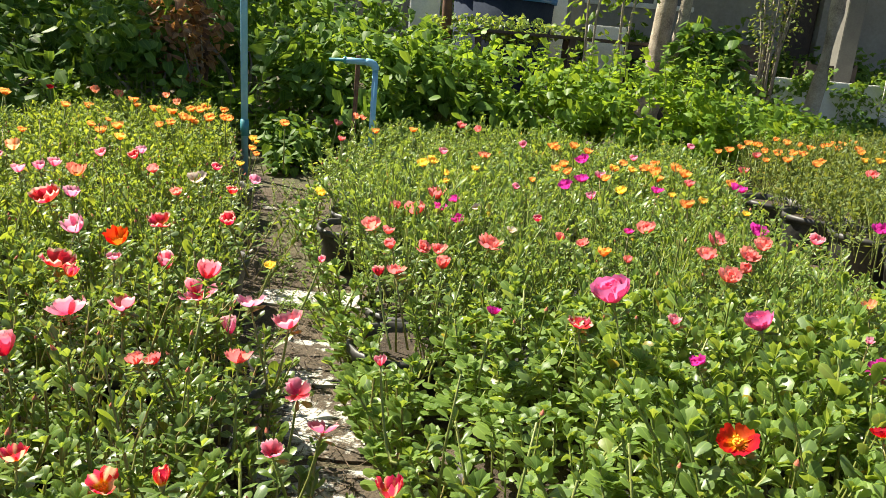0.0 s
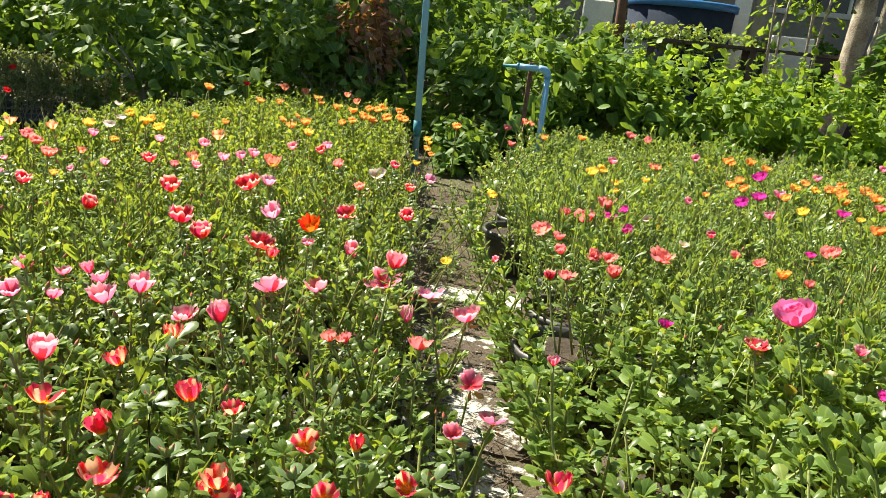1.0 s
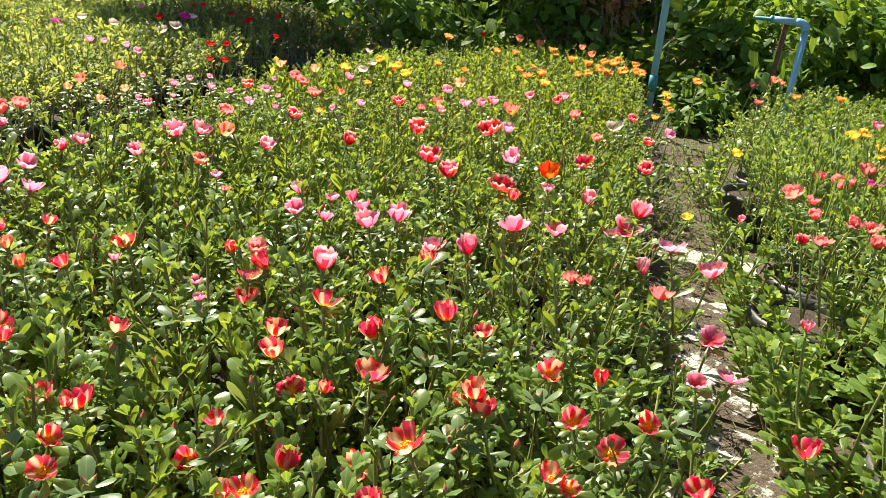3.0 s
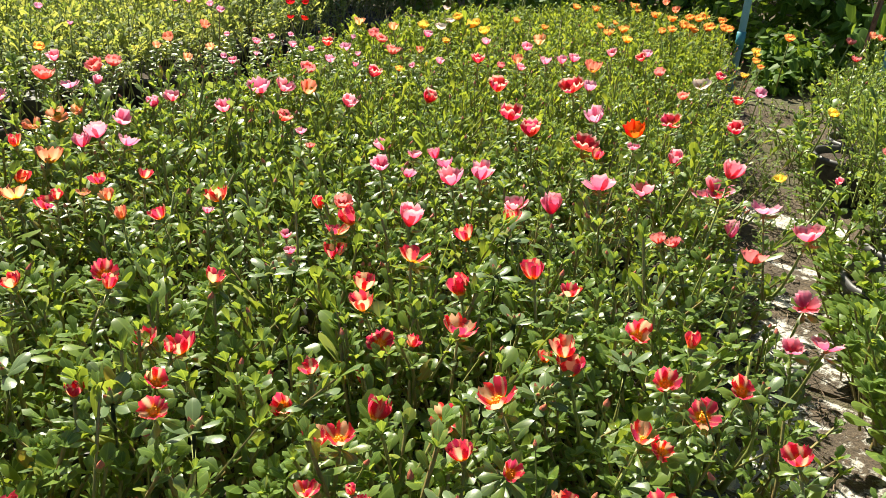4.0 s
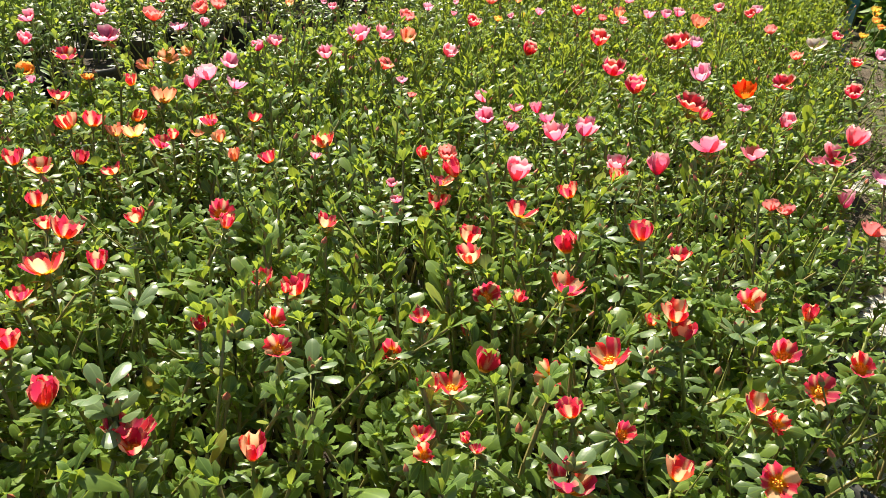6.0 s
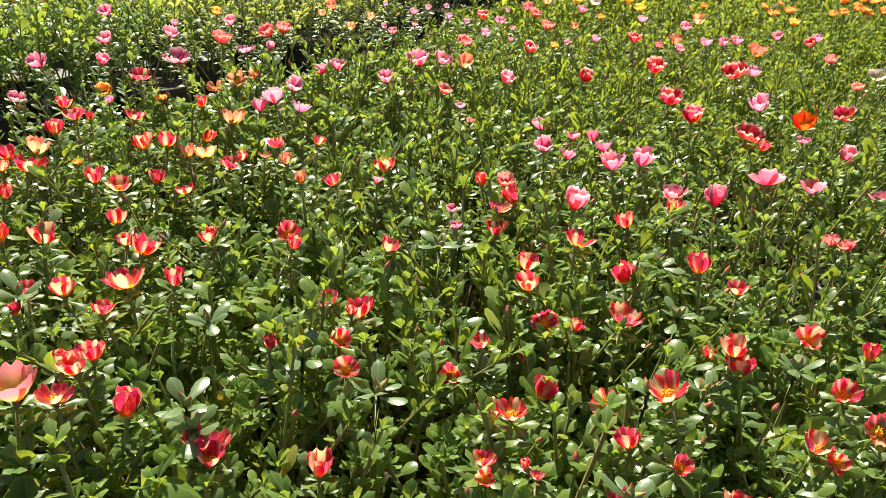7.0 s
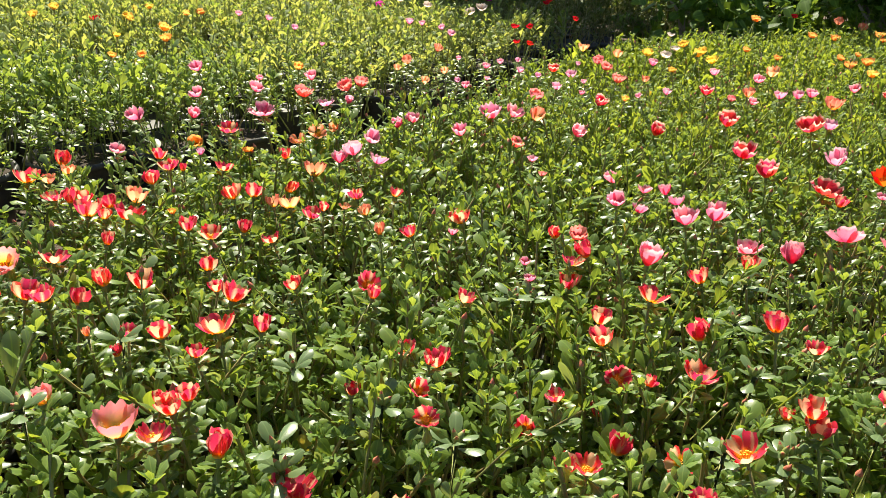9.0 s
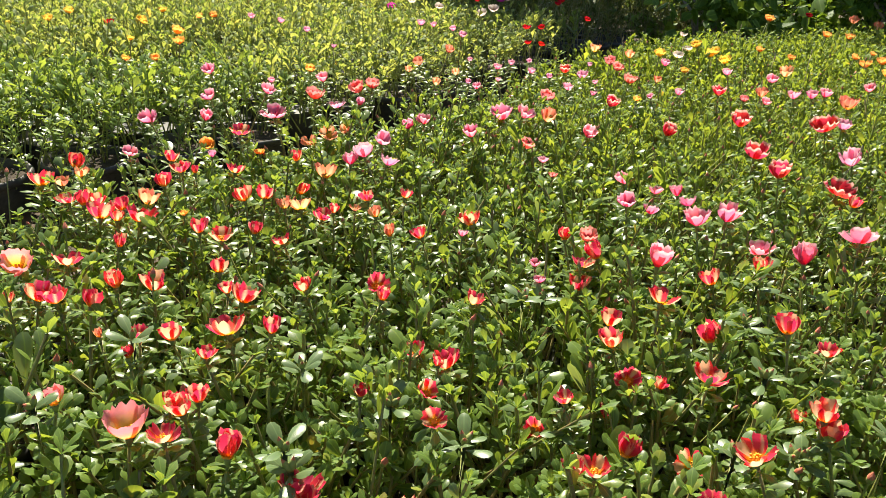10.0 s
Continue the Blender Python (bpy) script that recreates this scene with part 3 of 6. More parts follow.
def fringe(name, label, line, out, count, temps, mats, reach=0.10):
    """Shoots that trail from a bed's edge over the path. out: +1 or -1, the side of the line they lean to."""
    pts = np.asarray(line, float)
    seg = rng.integers(0, len(pts) - 1, count)
    a, b = pts[seg], pts[seg + 1]
    u = rng.uniform(0, 1, count)[:, None]
    d = (b - a) / np.linalg.norm(b - a, axis=1)[:, None]
    nrm = np.stack((d[:, 1], -d[:, 0]), 1) * out
    p = a + (b - a) * u + nrm * (rng.uniform(-0.05, 1, count) ** 2 * reach * np.sign(rng.uniform(-0.1, 1, count)))[:, None]
    h = rng.uniform(0.07, 0.20, count)
    lean = rng.uniform(-0.2, 0.6, count)
    rows = np.stack((rng.integers(0, len(temps), count), p[:, 0], p[:, 1], rng.uniform(0.0, 0.03, count), rng.uniform(0, 6.28, count), nrm[:, 0] * lean, nrm[:, 1] * lean + rng.normal(0, 0.3, count),
                     rng.uniform(0.8, 1.2, count), h / 0.16), 1)
    leafy, stems = [only(k, (0, 2)) for k in temps], [only(k, (1,)) for k in temps]
    for row in rows:
        thing = tagged(new(name), label, "plant shoot", "shoots over the edges of the beds")
        thing.location = row[1:4]
        row = row[None].copy()
        row[:, 1:4] = 0
        child("foliage", scatter("foliage", leafy, row, mats), thing)
        child("stem", scatter("stem", stems, row, mats), thing, "reddish fleshy stem")


fringe("trailing_shoot", "green shoots trailing from the bed over the path", LEFT_BED[2:9], 1, 60, TALL, [LEAF, RED_STEM, YOUNG], 0.03)
fringe("trailing_shoot", "broad green shoots trailing over the path", RIGHT_BED[2:8], -1, 120, BROAD, [LEAF_FINE, RED_STEM, YOUNG], 0.05)
fringe("trailing_shoot", "broad green shoots trailing over the path", RIGHT_BED[1:5], -1, 34, BROAD, [LEAF_FINE, RED_STEM, YOUNG], 0.05)
fringe("trailing_shoot", "green shoots trailing from the bed over the path", LEFT_BED[1:5], 1, 40, TALL, [LEAF, RED_STEM, YOUNG], 0.05)
fringe("trailing_shoot", "straggling shoots over the rims of the pots", FAR_LEFT_BED[0:7], 1, 50, COARSE, [LEAF_FINE, RED_STEM, YOUNG], 0.08)
fringe("trailing_shoot", "straggling shoots over the rims of the pots", FAR_RIGHT_BED[0:4], -1, 32, COARSE, [LEAF_FINE, RED_STEM, YOUNG], 0.05)


def litter(name, label, count, x_of_y, y0, y1, width):
    """Dry twigs and stalks lying on the path."""
    t = Template()
    for _ in range(count):
        y = rng.uniform(y0, y1)
        x = x_of_y(y) + rng.uniform(-.5, .5) * width
        a, ln = rng.uniform(0, 6.28), rng.uniform(0.012, 0.07)
        p = np.array((x, y, 0.012))
        q = p + ln * np.array((math.cos(a), math.sin(a), rng.uniform(-0.02, 0.12)))
        t.stem([p, (p + q) / 2 + rng.normal(0, 0.003, 3), q], 0.0011, 0.0006, 0)
    t.done()
    return tagged(new(name, mesh_arrays(name, t.v, t.t, t.m, [TWIG])), label, "litter", kind="stuff")


def path_x(y):
    return 0.16 - 0.23 * y


litter("twigs", "dry brown twigs and stalks lying on the path", 2200, path_x, 0.5, 3.6, 0.36)
n = 170
wy = rng.uniform(2.1, 3.7, n)
wx = path_x(wy) + rng.uniform(0.02, 0.22, n)
rows = np.stack((rng.integers(0, 8, n), wx, wy, np.full(n, 0.0), rng.uniform(0, 6.28, n), rng.normal(0, .4, n), rng.normal(0, .4, n), rng.uniform(0.5, 0.9, n), rng.uniform(0.12, 0.4, n)), 1)
tagged(new("weeds", scatter("weeds", FINE, rows, [LEAF_FINE, STEM, YOUNG])), "low green weeds growing on the soil path", "weeds", kind="stuff")



# shoots that rise above the rest, leaf by leaf
def leaf_piece(length, width):
    me = mesh_arrays("leaf", leaf_verts(ROUND, np.zeros(3), 0.0, 0.0, 0.0, length, length * width), ROUND_TRIS, np.zeros(len(ROUND_TRIS), int), [LEAF], np.abs(ROUND[:, 0]) * 2)
    return me


LEAF_PIECES = [leaf_piece(0.026, 0.50), leaf_piece(0.022, 0.46), leaf_piece(0.017, 0.5)]


def tall_shoot(x, y, top, turn):
    thing = tagged(new("portulaca_shoot"), "tall fleshy green shoot with spoon-shaped leaves", "plant shoot", "tall shoots of the bed")
    thing.location = (x, y, SOIL_Z)
    h = top - SOIL_Z
    bend = Vector((0.03 * math.cos(turn), 0.03 * math.sin(turn), 0))
    part("stem", tube(bmesh.new(), [(0, 0, 0), bend * 0.3 + Vector((0, 0, h * 0.5)), bend + Vector((0, 0, h))], [0.0024, 0.0021, 0.0016], 6), STEM, thing, smooth=True)
    for k in range(11):
        u = 0.45 + 0.55 * k / 10
        at = bend * u * u + Vector((0, 0, h * u))
        lift = 10 + 50 * max(0, u - 0.55) / 0.45 + 12 * math.sin(k * 3 + turn)
        child("leaf", LEAF_PIECES[k % 2 if u < 0.85 else 2], thing, m=Matrix.Translation(at) @ pose(0, 0, 0, 0, 0, math.degrees(turn) + 137 * k) @ pose(0, 0, 0, 12 * math.sin(k * 5), -lift, 0))
    return thing


for i in range(26):
    a, r = i * 2.4, 0.15 + 0.075 * math.sqrt(i) * 2.2
    sx, sy = -0.62 + r * math.cos(a) * 0.9, 0.72 + r * math.sin(a) * 0.62
    tall_shoot(sx, sy, 0.285 + 0.02 * math.sin(i * 1.9), i * 1.3)

for i in range(40):
    u, w = (i * 0.618) % 1, (i * 0.755) % 1
    sy = 0.75 + 1.05 * u
    tall_shoot(0.40 - 0.22 * sy + 0.72 * w, sy, 0.295 + 0.028 * math.sin(i * 1.9), i * 1.3)

# ---------------------------------------------------------------- pots
def nursery_pot(m):
    """A black plastic pot with a rolled rim, filled with soil."""
    thing = tagged(new("plant_pot"), "black plastic nursery pot filled with dark soil", "pot", "pots of the beds")
    bm = lathe(bmesh.new(), [(0.0, 0.0), (0.078, 0.0), (0.082, 0.004), (0.098, 0.118)], 16)
    part("pot_wall", bm, BLACK, thing, smooth=True)
    bm = lathe(bmesh.new(), [(0.098, 0.116), (0.106, 0.116), (0.108, 0.126), (0.104, 0.134), (0.098, 0.132), (0.094, 0.112)], 16)
    part("rim", bm, BLACK, thing, smooth=True)
    bm = lathe(bmesh.new(), [(0.0, 0.116), (0.05, 0.120), (0.0955, 0.114)], 16)
    part("soil", bm, SOIL, thing)
    thing.matrix_basis = m
    return thing


first_pot, hidden = None, bmesh.new()
for poly, near in ((LEFT_BED, 9), (RIGHT_BED, 9), (FAR_LEFT_BED, 4.6)):
    pa = np.asarray(poly)
    (x0, y0), (x1, y1) = pa.min(0), pa.max(0)
    gx, gy = np.meshgrid(np.arange(x0, x1, 0.218), np.arange(max(y0, -0.2), y1, 0.218))
    x, y = gx.ravel(), gy.ravel()
    ok, edge = inside(poly, x, y)
    r = np.hypot(x, y - 0.25)
    ok &= (edge > 0.05) & (r < near)
    for px, py, e, far in zip(x[ok], y[ok], edge[ok], r[ok]):
        if e > 0.24 and far > 1.5:
            # deep among the plants: joined
            for (ra, za), (rb, zb) in (((0.0, 0.117), (0.098, 0.117)), ((0.098, 0.117), (0.105, 0.132)), ((0.105, 0.132), (0.08, 0.0))):
                lathe(hidden, [(max(ra, 0.001), za), (rb, zb)], 9, (px, py))
            continue
        m = pose(px + rng.normal(0, .004), py + rng.normal(0, .004), 0.0, 0, 0, rng.uniform(0, 360))
        if first_pot is None:
            first_pot = nursery_pot(m)
        else:
            copy_thing(first_pot, m)
for i in range(7):
    u = i / 6
    big = copy_thing(first_pot, pose(1.82 - 0.33 * u + 0.10 * (1 - u) * u, 1.95 + 1.6 * u, 0.0, 0, 0, 40 * i))
    big.scale = (1.25, 1.25, 1.3)
    tagged(big, "large black plastic pot in a row", "pot", "row of large pots")
tagged(new("plant_pots", mesh_of("plant_pots", hidden, BLACK)), "rows of black plastic pots deep among the plants", "pots", kind="stuff")


# ---------------------------------------------------------------- flowers
def petal_mesh(name, mat, length, width, cup, ruffle, phase):
    """A petal along +y, cupped upwards, with a notched, ruffled tip."""
    cols, rows = 7, 6
    bm = bmesh.new()
    uv = bm.loops.layers.uv.new("UVMap")
    grid = []
    for r in range(rows):
        v = r / (rows - 1)
        half = width * 0.5 * (0.14 + 0.86 * math.sin(min(1.0, v * 1.15) ** 0.9 * math.pi * 0.5)) * (1 - 0.22 * max(0, v - 0.8) / 0.2)
        line = []
        for c in range(cols):
            u = c / (cols - 1) * 2 - 1
            ragged = 0.07 * v ** 5 * math.sin(u * 7 + phase * 3) + 0.05 * v ** 5 * math.sin(u * 13 + phase)
            ragged *= min(1.0, ruffle)
            notch = 0.05 * (1 - abs(u)) * v ** 6 + 0.09 * abs(u) ** 3 * v ** 4 + ragged
            y = length * (v - notch)
            bend = cup * v * v * (1.25 - 0.75 * v) + 0.10 * math.sin(v * math.pi)
            z = length * (0.10 * math.sin(v * math.pi) * -1 + cup * v * v) + abs(u) ** 1.6 * half * 0.55 * (1 - 0.5 * v) + ruffle * length * (0.09 * v ** 2.5 * math.sin(u * 6.5 + phase) + 0.05 * v ** 4 * math.sin(u * 12 + 2 * phase))
            y -= length * bend * 0.15
            line.append(((u + 1) / 2, v, bm.verts.new((u * half, y, z))))
        grid.append(line)
    for r in range(rows - 1):
        for c in range(cols - 1):
            q = (grid[r][c], grid[r][c + 1], grid[r + 1][c + 1], grid[r + 1][c])
            f = bm.faces.new([p[2] for p in q])
            for loop, p in zip(f.loops, q):
                loop[uv].uv = (p[0], p[1])
    return mesh_of(name, bm, mat, smooth=True)


def corolla_mesh(name, mat, petals):
    """Several petals at their turns, joined: for flowers far off."""
    bm = bmesh.new()
    for me, m in petals:
        k = len(bm.verts)
        bm.from_mesh(me)
        bm.verts.ensure_lookup_table()
        for v in bm.verts[k:]:
            v.co = m @ v.co
    return mesh_of(name, bm, mat, smooth=True)


def stamen_mesh(size):
    bm = bmesh.new()
    lathe(bm, [(size * 0.15, size * 0.07), (size * 0.12, size * 0.12), (size * 0.06, size * 0.16), (size * 0.01, size * 0.17)], 8)
    for i in range(9):
        a, r = i * 2.4, size * 0.10 * math.sqrt(i / 9)
        p = Vector((r * math.cos(a), r * math.sin(a), size * 0.05))
        q = p * 1.5
        q.z = size * (0.20 + 0.03 * math.sin(i * 5))
        tube(bm, [p, q], [size * 0.026, size * 0.022], 4)
        bmesh.ops.create_icosphere(bm, subdivisions=1, radius=size * 0.042, matrix=Matrix.Translation(q))
    return mesh_of("stamens", bm, STAMEN, smooth=True)


def stalk_mesh(size, k):
    """The stalk with its swollen cup under the petals; the flower's base is the origin."""
    bm = bmesh.new()
    bend = 0.018 * math.sin(k * 2.1)
    tube(bm, [(bend * 1.5, bend, -0.13), (bend * 0.7, bend * 0.4, -0.06), (0, 0, -size * 0.18)], [0.0022, 0.0019, 0.0016], 5)
    lathe(bm, [(0.0017, -size * 0.22), (size * 0.10, -size * 0.08), (size * 0.12, size * 0.02), (size * 0.06, size * 0.05)], 7)
    return mesh_of("stalk", bm, RED_STEM if k % 2 else STEM, smooth=True)


def whorl_mesh(k, tiers):
    """The collar of leaves under a flower, and the leaves further down its stalk."""
    t = Template()
    bend = 0.018 * math.sin(k * 2.1)
    for tier in range(tiers):
        u = tier * 0.2
        for i in range(6 - tier):
            ln = 0.021 * (0.7 + 0.5 * abs(math.sin(i * 3.3 + k + tier)))
            at = np.array((bend * u, bend * 0.6 * u, -0.008 - 0.017 * tier - 0.003 * math.sin(i * 4.3)))
            t.put(leaf_verts(SPOON, at, i * 1.05 + k + tier * 0.6, 0.1 + 0.25 * (tier > 0) + 0.35 * math.sin(i * 2.7 + k + tier), 0.2, ln, ln * 0.42), LEAF_TRIS, 0, SPOON)
    t.done()
    return mesh_arrays("leaf_collar", t.v, t.t, t.m, [LEAF], t.e)


STALKS = [stalk_mesh(0.030, k) for k in range(4)]
WHORLS = [whorl_mesh(k, 1) for k in range(4)]
LEAFY = [whorl_mesh(k, 4) for k in range(4)]
STAMENS = stamen_mesh(0.032)
# per sort: petals in a ring, rings, petal length and width in parts of the flower's width, opening angle, cup, ruffle, label
SORTS = {
    "striped": (5, 1, 0.74, 0.66, 52, 0.14, 1.1, "half-open red and cream striped portulaca flower with orange throat"),
    "red_edged": (5, 1, 0.70, 0.64, 47, 0.14, 2.0, "red portulaca flower with pale ruffled petal edges"),
    "pink": (5, 1, 0.74, 0.62, 48, 0.10, 1.2, "cupped salmon-pink portulaca flower with deep pink throat"),
    "pale_pink": (5, 1, 0.70, 0.62, 46, 0.12, 1.0, "pale lilac-pink portulaca flower on a thin stalk"),
    "peach": (5, 1, 0.75, 0.58, 50, 0.10, 0.9, "peach and cream portulaca flower with yellow throat"),
    "coral": (5, 2, 0.64, 0.60, 43, 0.16, 1.2, "coral-red double portulaca flower"),
    "orange": (5, 2, 0.62, 0.62, 42, 0.14, 0.8, "orange portulaca flower with yellow throat"),
    "yellow": (5, 2, 0.62, 0.62, 40, 0.14, 0.8, "bright yellow portulaca flower"),
    "white": (5, 1, 0.64, 0.62, 32, 0.14, 0.8, "creamy white portulaca flower"),
    "scarlet": (5, 1, 0.60, 0.66, 30, 0.16, 0.8, "wide-open scarlet portulaca flower with yellow-orange throat"),
    "magenta": (5, 2, 0.60, 0.60, 32, 0.16, 1.2, "vivid magenta double portulaca flower"),
    "blush": (5, 1, 0.78, 0.64, 66, 0.08, 0.8, "blush pink portulaca flower turning yellow at its throat"),
    "double_pink": (8, 4, 0.58, 0.56, 36, 0.34, 0.35, "large full double pink portulaca flower"),
    "flame": (5, 1, 0.64, 0.66, 36, 0.14, 1.0, "flame-orange portulaca flower standing above the leaves"),
}
D = 0.030
made_sorts = {}


def flower_parts(sort):
    """The meshes of a sort, made once: the petals with their turns, and the same joined."""
    if sort not in made_sorts:
        count, rings, length, width, angle, cup, ruffle, _ = SORTS[sort]
        shapes = [petal_mesh("petal", PETALS[sort], D * length * (1.06, 0.92, 1.0)[k], D * width, cup, ruffle, k * 2.0) for k in range(3)]
        turns = []
        for ring in range(rings):
            for i in range(count):
                a = 360 / count * (i + 0.5 * ring) + 7 * math.sin(i * 7 + ring)
                tilt = angle + 17 * ring + 6 * math.sin(i * 4.1 + ring)
                s = 1 - 0.16 * ring
                m = pose(0, 0, 0, 0, 0, a) @ pose(0, D * 0.05 * s, 0, tilt) @ Matrix.Diagonal((s, s, s, 1))
                turns.append((shapes[(i + ring) % 3], m))
        made_sorts[sort] = turns, corolla_mesh("corolla", PETALS[sort], turns)
    return made_sorts[sort]


number = 0
far_flowers = []


def trailing_stalk(x, y, z, k):
    """A long shoot that leans out over the path from the nearer bed."""
    side = -1 if x < 0.30 - 0.22 * y else 1
    d = Vector((side * (0.055 + 0.03 * math.sin(k * 2.3)), 0.045 * math.sin(k * 1.9 + 1), -0.115))
    pts = [d * u + Vector((0, 0, -0.05 * math.sin(u * math.pi) * (0.6 + 0.4 * math.sin(k)))) for u in (1.0, 0.75, 0.5, 0.25, 0.06, 0.0)]
    return tube(bmesh.new(), pts, [0.0024, 0.0023, 0.0021, 0.0019, 0.0017, 0.0016], 6)


def blooms(sort, places, facing=False):
    """Flowers of one sort: x, y, the height of the flower's middle and its width. facing: wide open and turned towards the path's head."""
    global number
    turns, joined = flower_parts(sort)
    for x, y, z, w in places:
        number += 1
        k = number
        far = math.hypot(x - 0.05, y - 0.25)
        s = w / D * ((0.74 if sort in ("pink", "coral") else 0.80) if facing else 1.08 if sort == "striped" else 0.98 if sort in ("pink", "red_edged", "pale_pink") else 1.06)
        face = SUN_AZ + 1.1 * math.sin(k * 3.7)
        lean = 13 + 10 * math.sin(k * 5.3)
        if far > 1.4:
            face, lean = math.atan2(0.2 - y, 0.1 - x) + 0.9 * math.sin(k * 3.7), 15 + 11 * math.sin(k * 5.3)
        if facing:
            face = math.atan2(0.2 - y, 0.1 - x) + 0.3 * math.sin(k * 3.7)
            lean = (20 if sort in ("pink", "coral", "peach") else 34) + 7 * math.sin(k * 5.3)
        base = Matrix.Translation((x, y, z - w * 0.28))
        turn = base @ Matrix.Rotation(radians(lean), 4, Vector((-math.sin(face), math.cos(face), 0))) @ pose(0, 0, 0, 0, 0, k * 67) @ Matrix.Diagonal((s, s, s, 1))
        if far > 2.75:
            far_flowers.append((sort, joined, STALKS[k % 4], turn))
            continue
        thing = tagged(new("portulaca_flower"), SORTS[sort][-1], "flower", "portulaca flowers")
        thing.matrix_basis = turn
        if far < 1.9:
            uneven = 5 if sort in ("double_pink", "scarlet", "flame", "orange") else 15
            open_by = (3 if sort in ("scarlet", "double_pink") else 12) * math.sin(k * 2.9)
            if facing:
                open_by = -14 + 5 * math.sin(k * 2.9)
            for i, (me, m) in enumerate(turns):
                child("petal", me, thing, m=pose(0, 0, 0, 0, 0, 9 * math.sin(k * 1.7 + i * 2.3)) @ m @ pose(0, 0, 0, open_by + uneven * math.sin(k * 4.1 + i * 5.9), uneven * math.sin(k + i * 3.1)))
            if sort in ("striped", "scarlet", "blush", "peach", "flame"):
                child("flower_centre", STAMENS, thing, "orange-yellow flower centre")
        else:
            child("corolla", joined, thing)
        at = (np.array((x,)), np.array((y,)))
        if y > 0.6 and not inside(LEFT_BED, *at)[0][0] and not inside(RIGHT_BED, *at)[0][0] and x > -1.2 and x < 1.1:
            collar = WHORLS
            stalk = part("stalk", trailing_stalk(x, y, z - w * 0.28, k), STEM, thing, "long trailing fleshy stalk", smooth=True)
            stalk.matrix_basis = turn.inverted() @ base
        else:
            stalk = child("stalk", STALKS[k % 4], thing, "thin fleshy stalk", m=Matrix.Diagonal((1 / s, 1 / s, 1, 1)))
            collar = LEAFY
        if far < 2.3:
            child("leaf_collar", collar[k % 4], stalk, "green leaves", m=stalk.matrix_basis.inverted() @ Matrix.Diagonal((1 / s, 1 / s, 1 / s, 1)))


blooms("striped", [
    (0.087, 1.072, 0.250, 0.031),
])
blooms("striped", [
    (-0.871, 0.315, 0.305, 0.016), (-0.864, 0.343, 0.305, 0.030), (-0.846, 0.357, 0.305, 0.027), (-0.815, 0.386, 0.305, 0.027), (-0.942, 0.395, 0.305, 0.027),
    (-0.848, 0.424, 0.305, 0.028), (-0.820, 0.458, 0.305, 0.031), (-0.759, 0.523, 0.305, 0.018), (-0.730, 0.527, 0.307, 0.031), (-0.817, 0.539, 0.305, 0.025),
    (-0.672, 0.484, 0.308, 0.033), (-0.651, 0.523, 0.305, 0.025), (-0.696, 0.432, 0.305, 0.024), (-0.719, 0.406, 0.305, 0.018), (-0.685, 0.383, 0.305, 0.017),
    (-0.641, 0.445, 0.305, 0.019), (-0.584, 0.387, 0.305, 0.018), (-0.568, 0.391, 0.305, 0.025), (-0.577, 0.410, 0.305, 0.022), (-0.542, 0.364, 0.305, 0.022),
])
blooms("striped", [
    (-0.498, 0.401, 0.300, 0.032), (-0.417, 0.424, 0.305, 0.027), (-0.715, 0.602, 0.305, 0.021), (-0.644, 0.663, 0.305, 0.021), (-0.543, 0.638, 0.291, 0.023),
    (-0.497, 0.535, 0.305, 0.016), (-0.494, 0.627, 0.305, 0.012), (-0.495, 0.641, 0.300, 0.027), (-0.558, 0.730, 0.318, 0.022), (-0.577, 0.975, 0.308, 0.033),
    (-0.573, 0.939, 0.305, 0.023), (-0.647, 0.987, 0.305, 0.023), (-0.561, 0.922, 0.281, 0.030), (-0.461, 0.862, 0.294, 0.027), (-0.418, 0.812, 0.305, 0.028),
    (-0.356, 0.816, 0.281, 0.018), (-0.375, 0.688, 0.305, 0.017), (-0.389, 0.781, 0.240, 0.024), (-0.303, 0.618, 0.305, 0.021), (-0.294, 0.637, 0.302, 0.021),
])
blooms("striped", [
    (-0.310, 0.702, 0.280, 0.029), (-0.208, 0.738, 0.326, 0.028), (-0.242, 0.898, 0.271, 0.018), (-0.203, 0.850, 0.320, 0.027), (-0.192, 0.848, 0.305, 0.027),
    (-0.316, 0.841, 0.303, 0.029), (-0.353, 0.899, 0.314, 0.032), (-0.426, 0.905, 0.327, 0.029), (-0.453, 1.066, 0.293, 0.029), (-0.307, 0.981, 0.318, 0.031),
    (-0.264, 0.993, 0.305, 0.021), (-0.428, 1.136, 0.305, 0.028), (-0.469, 1.508, 0.305, 0.026), (-0.765, 0.913, 0.305, 0.030), (-1.257, 0.444, 0.305, 0.034),
    (-1.316, 0.511, 0.305, 0.034), (-1.156, 0.456, 0.305, 0.024), (-1.138, 0.472, 0.305, 0.030), (-1.127, 0.489, 0.305, 0.022), (-1.074, 0.476, 0.305, 0.034),
])
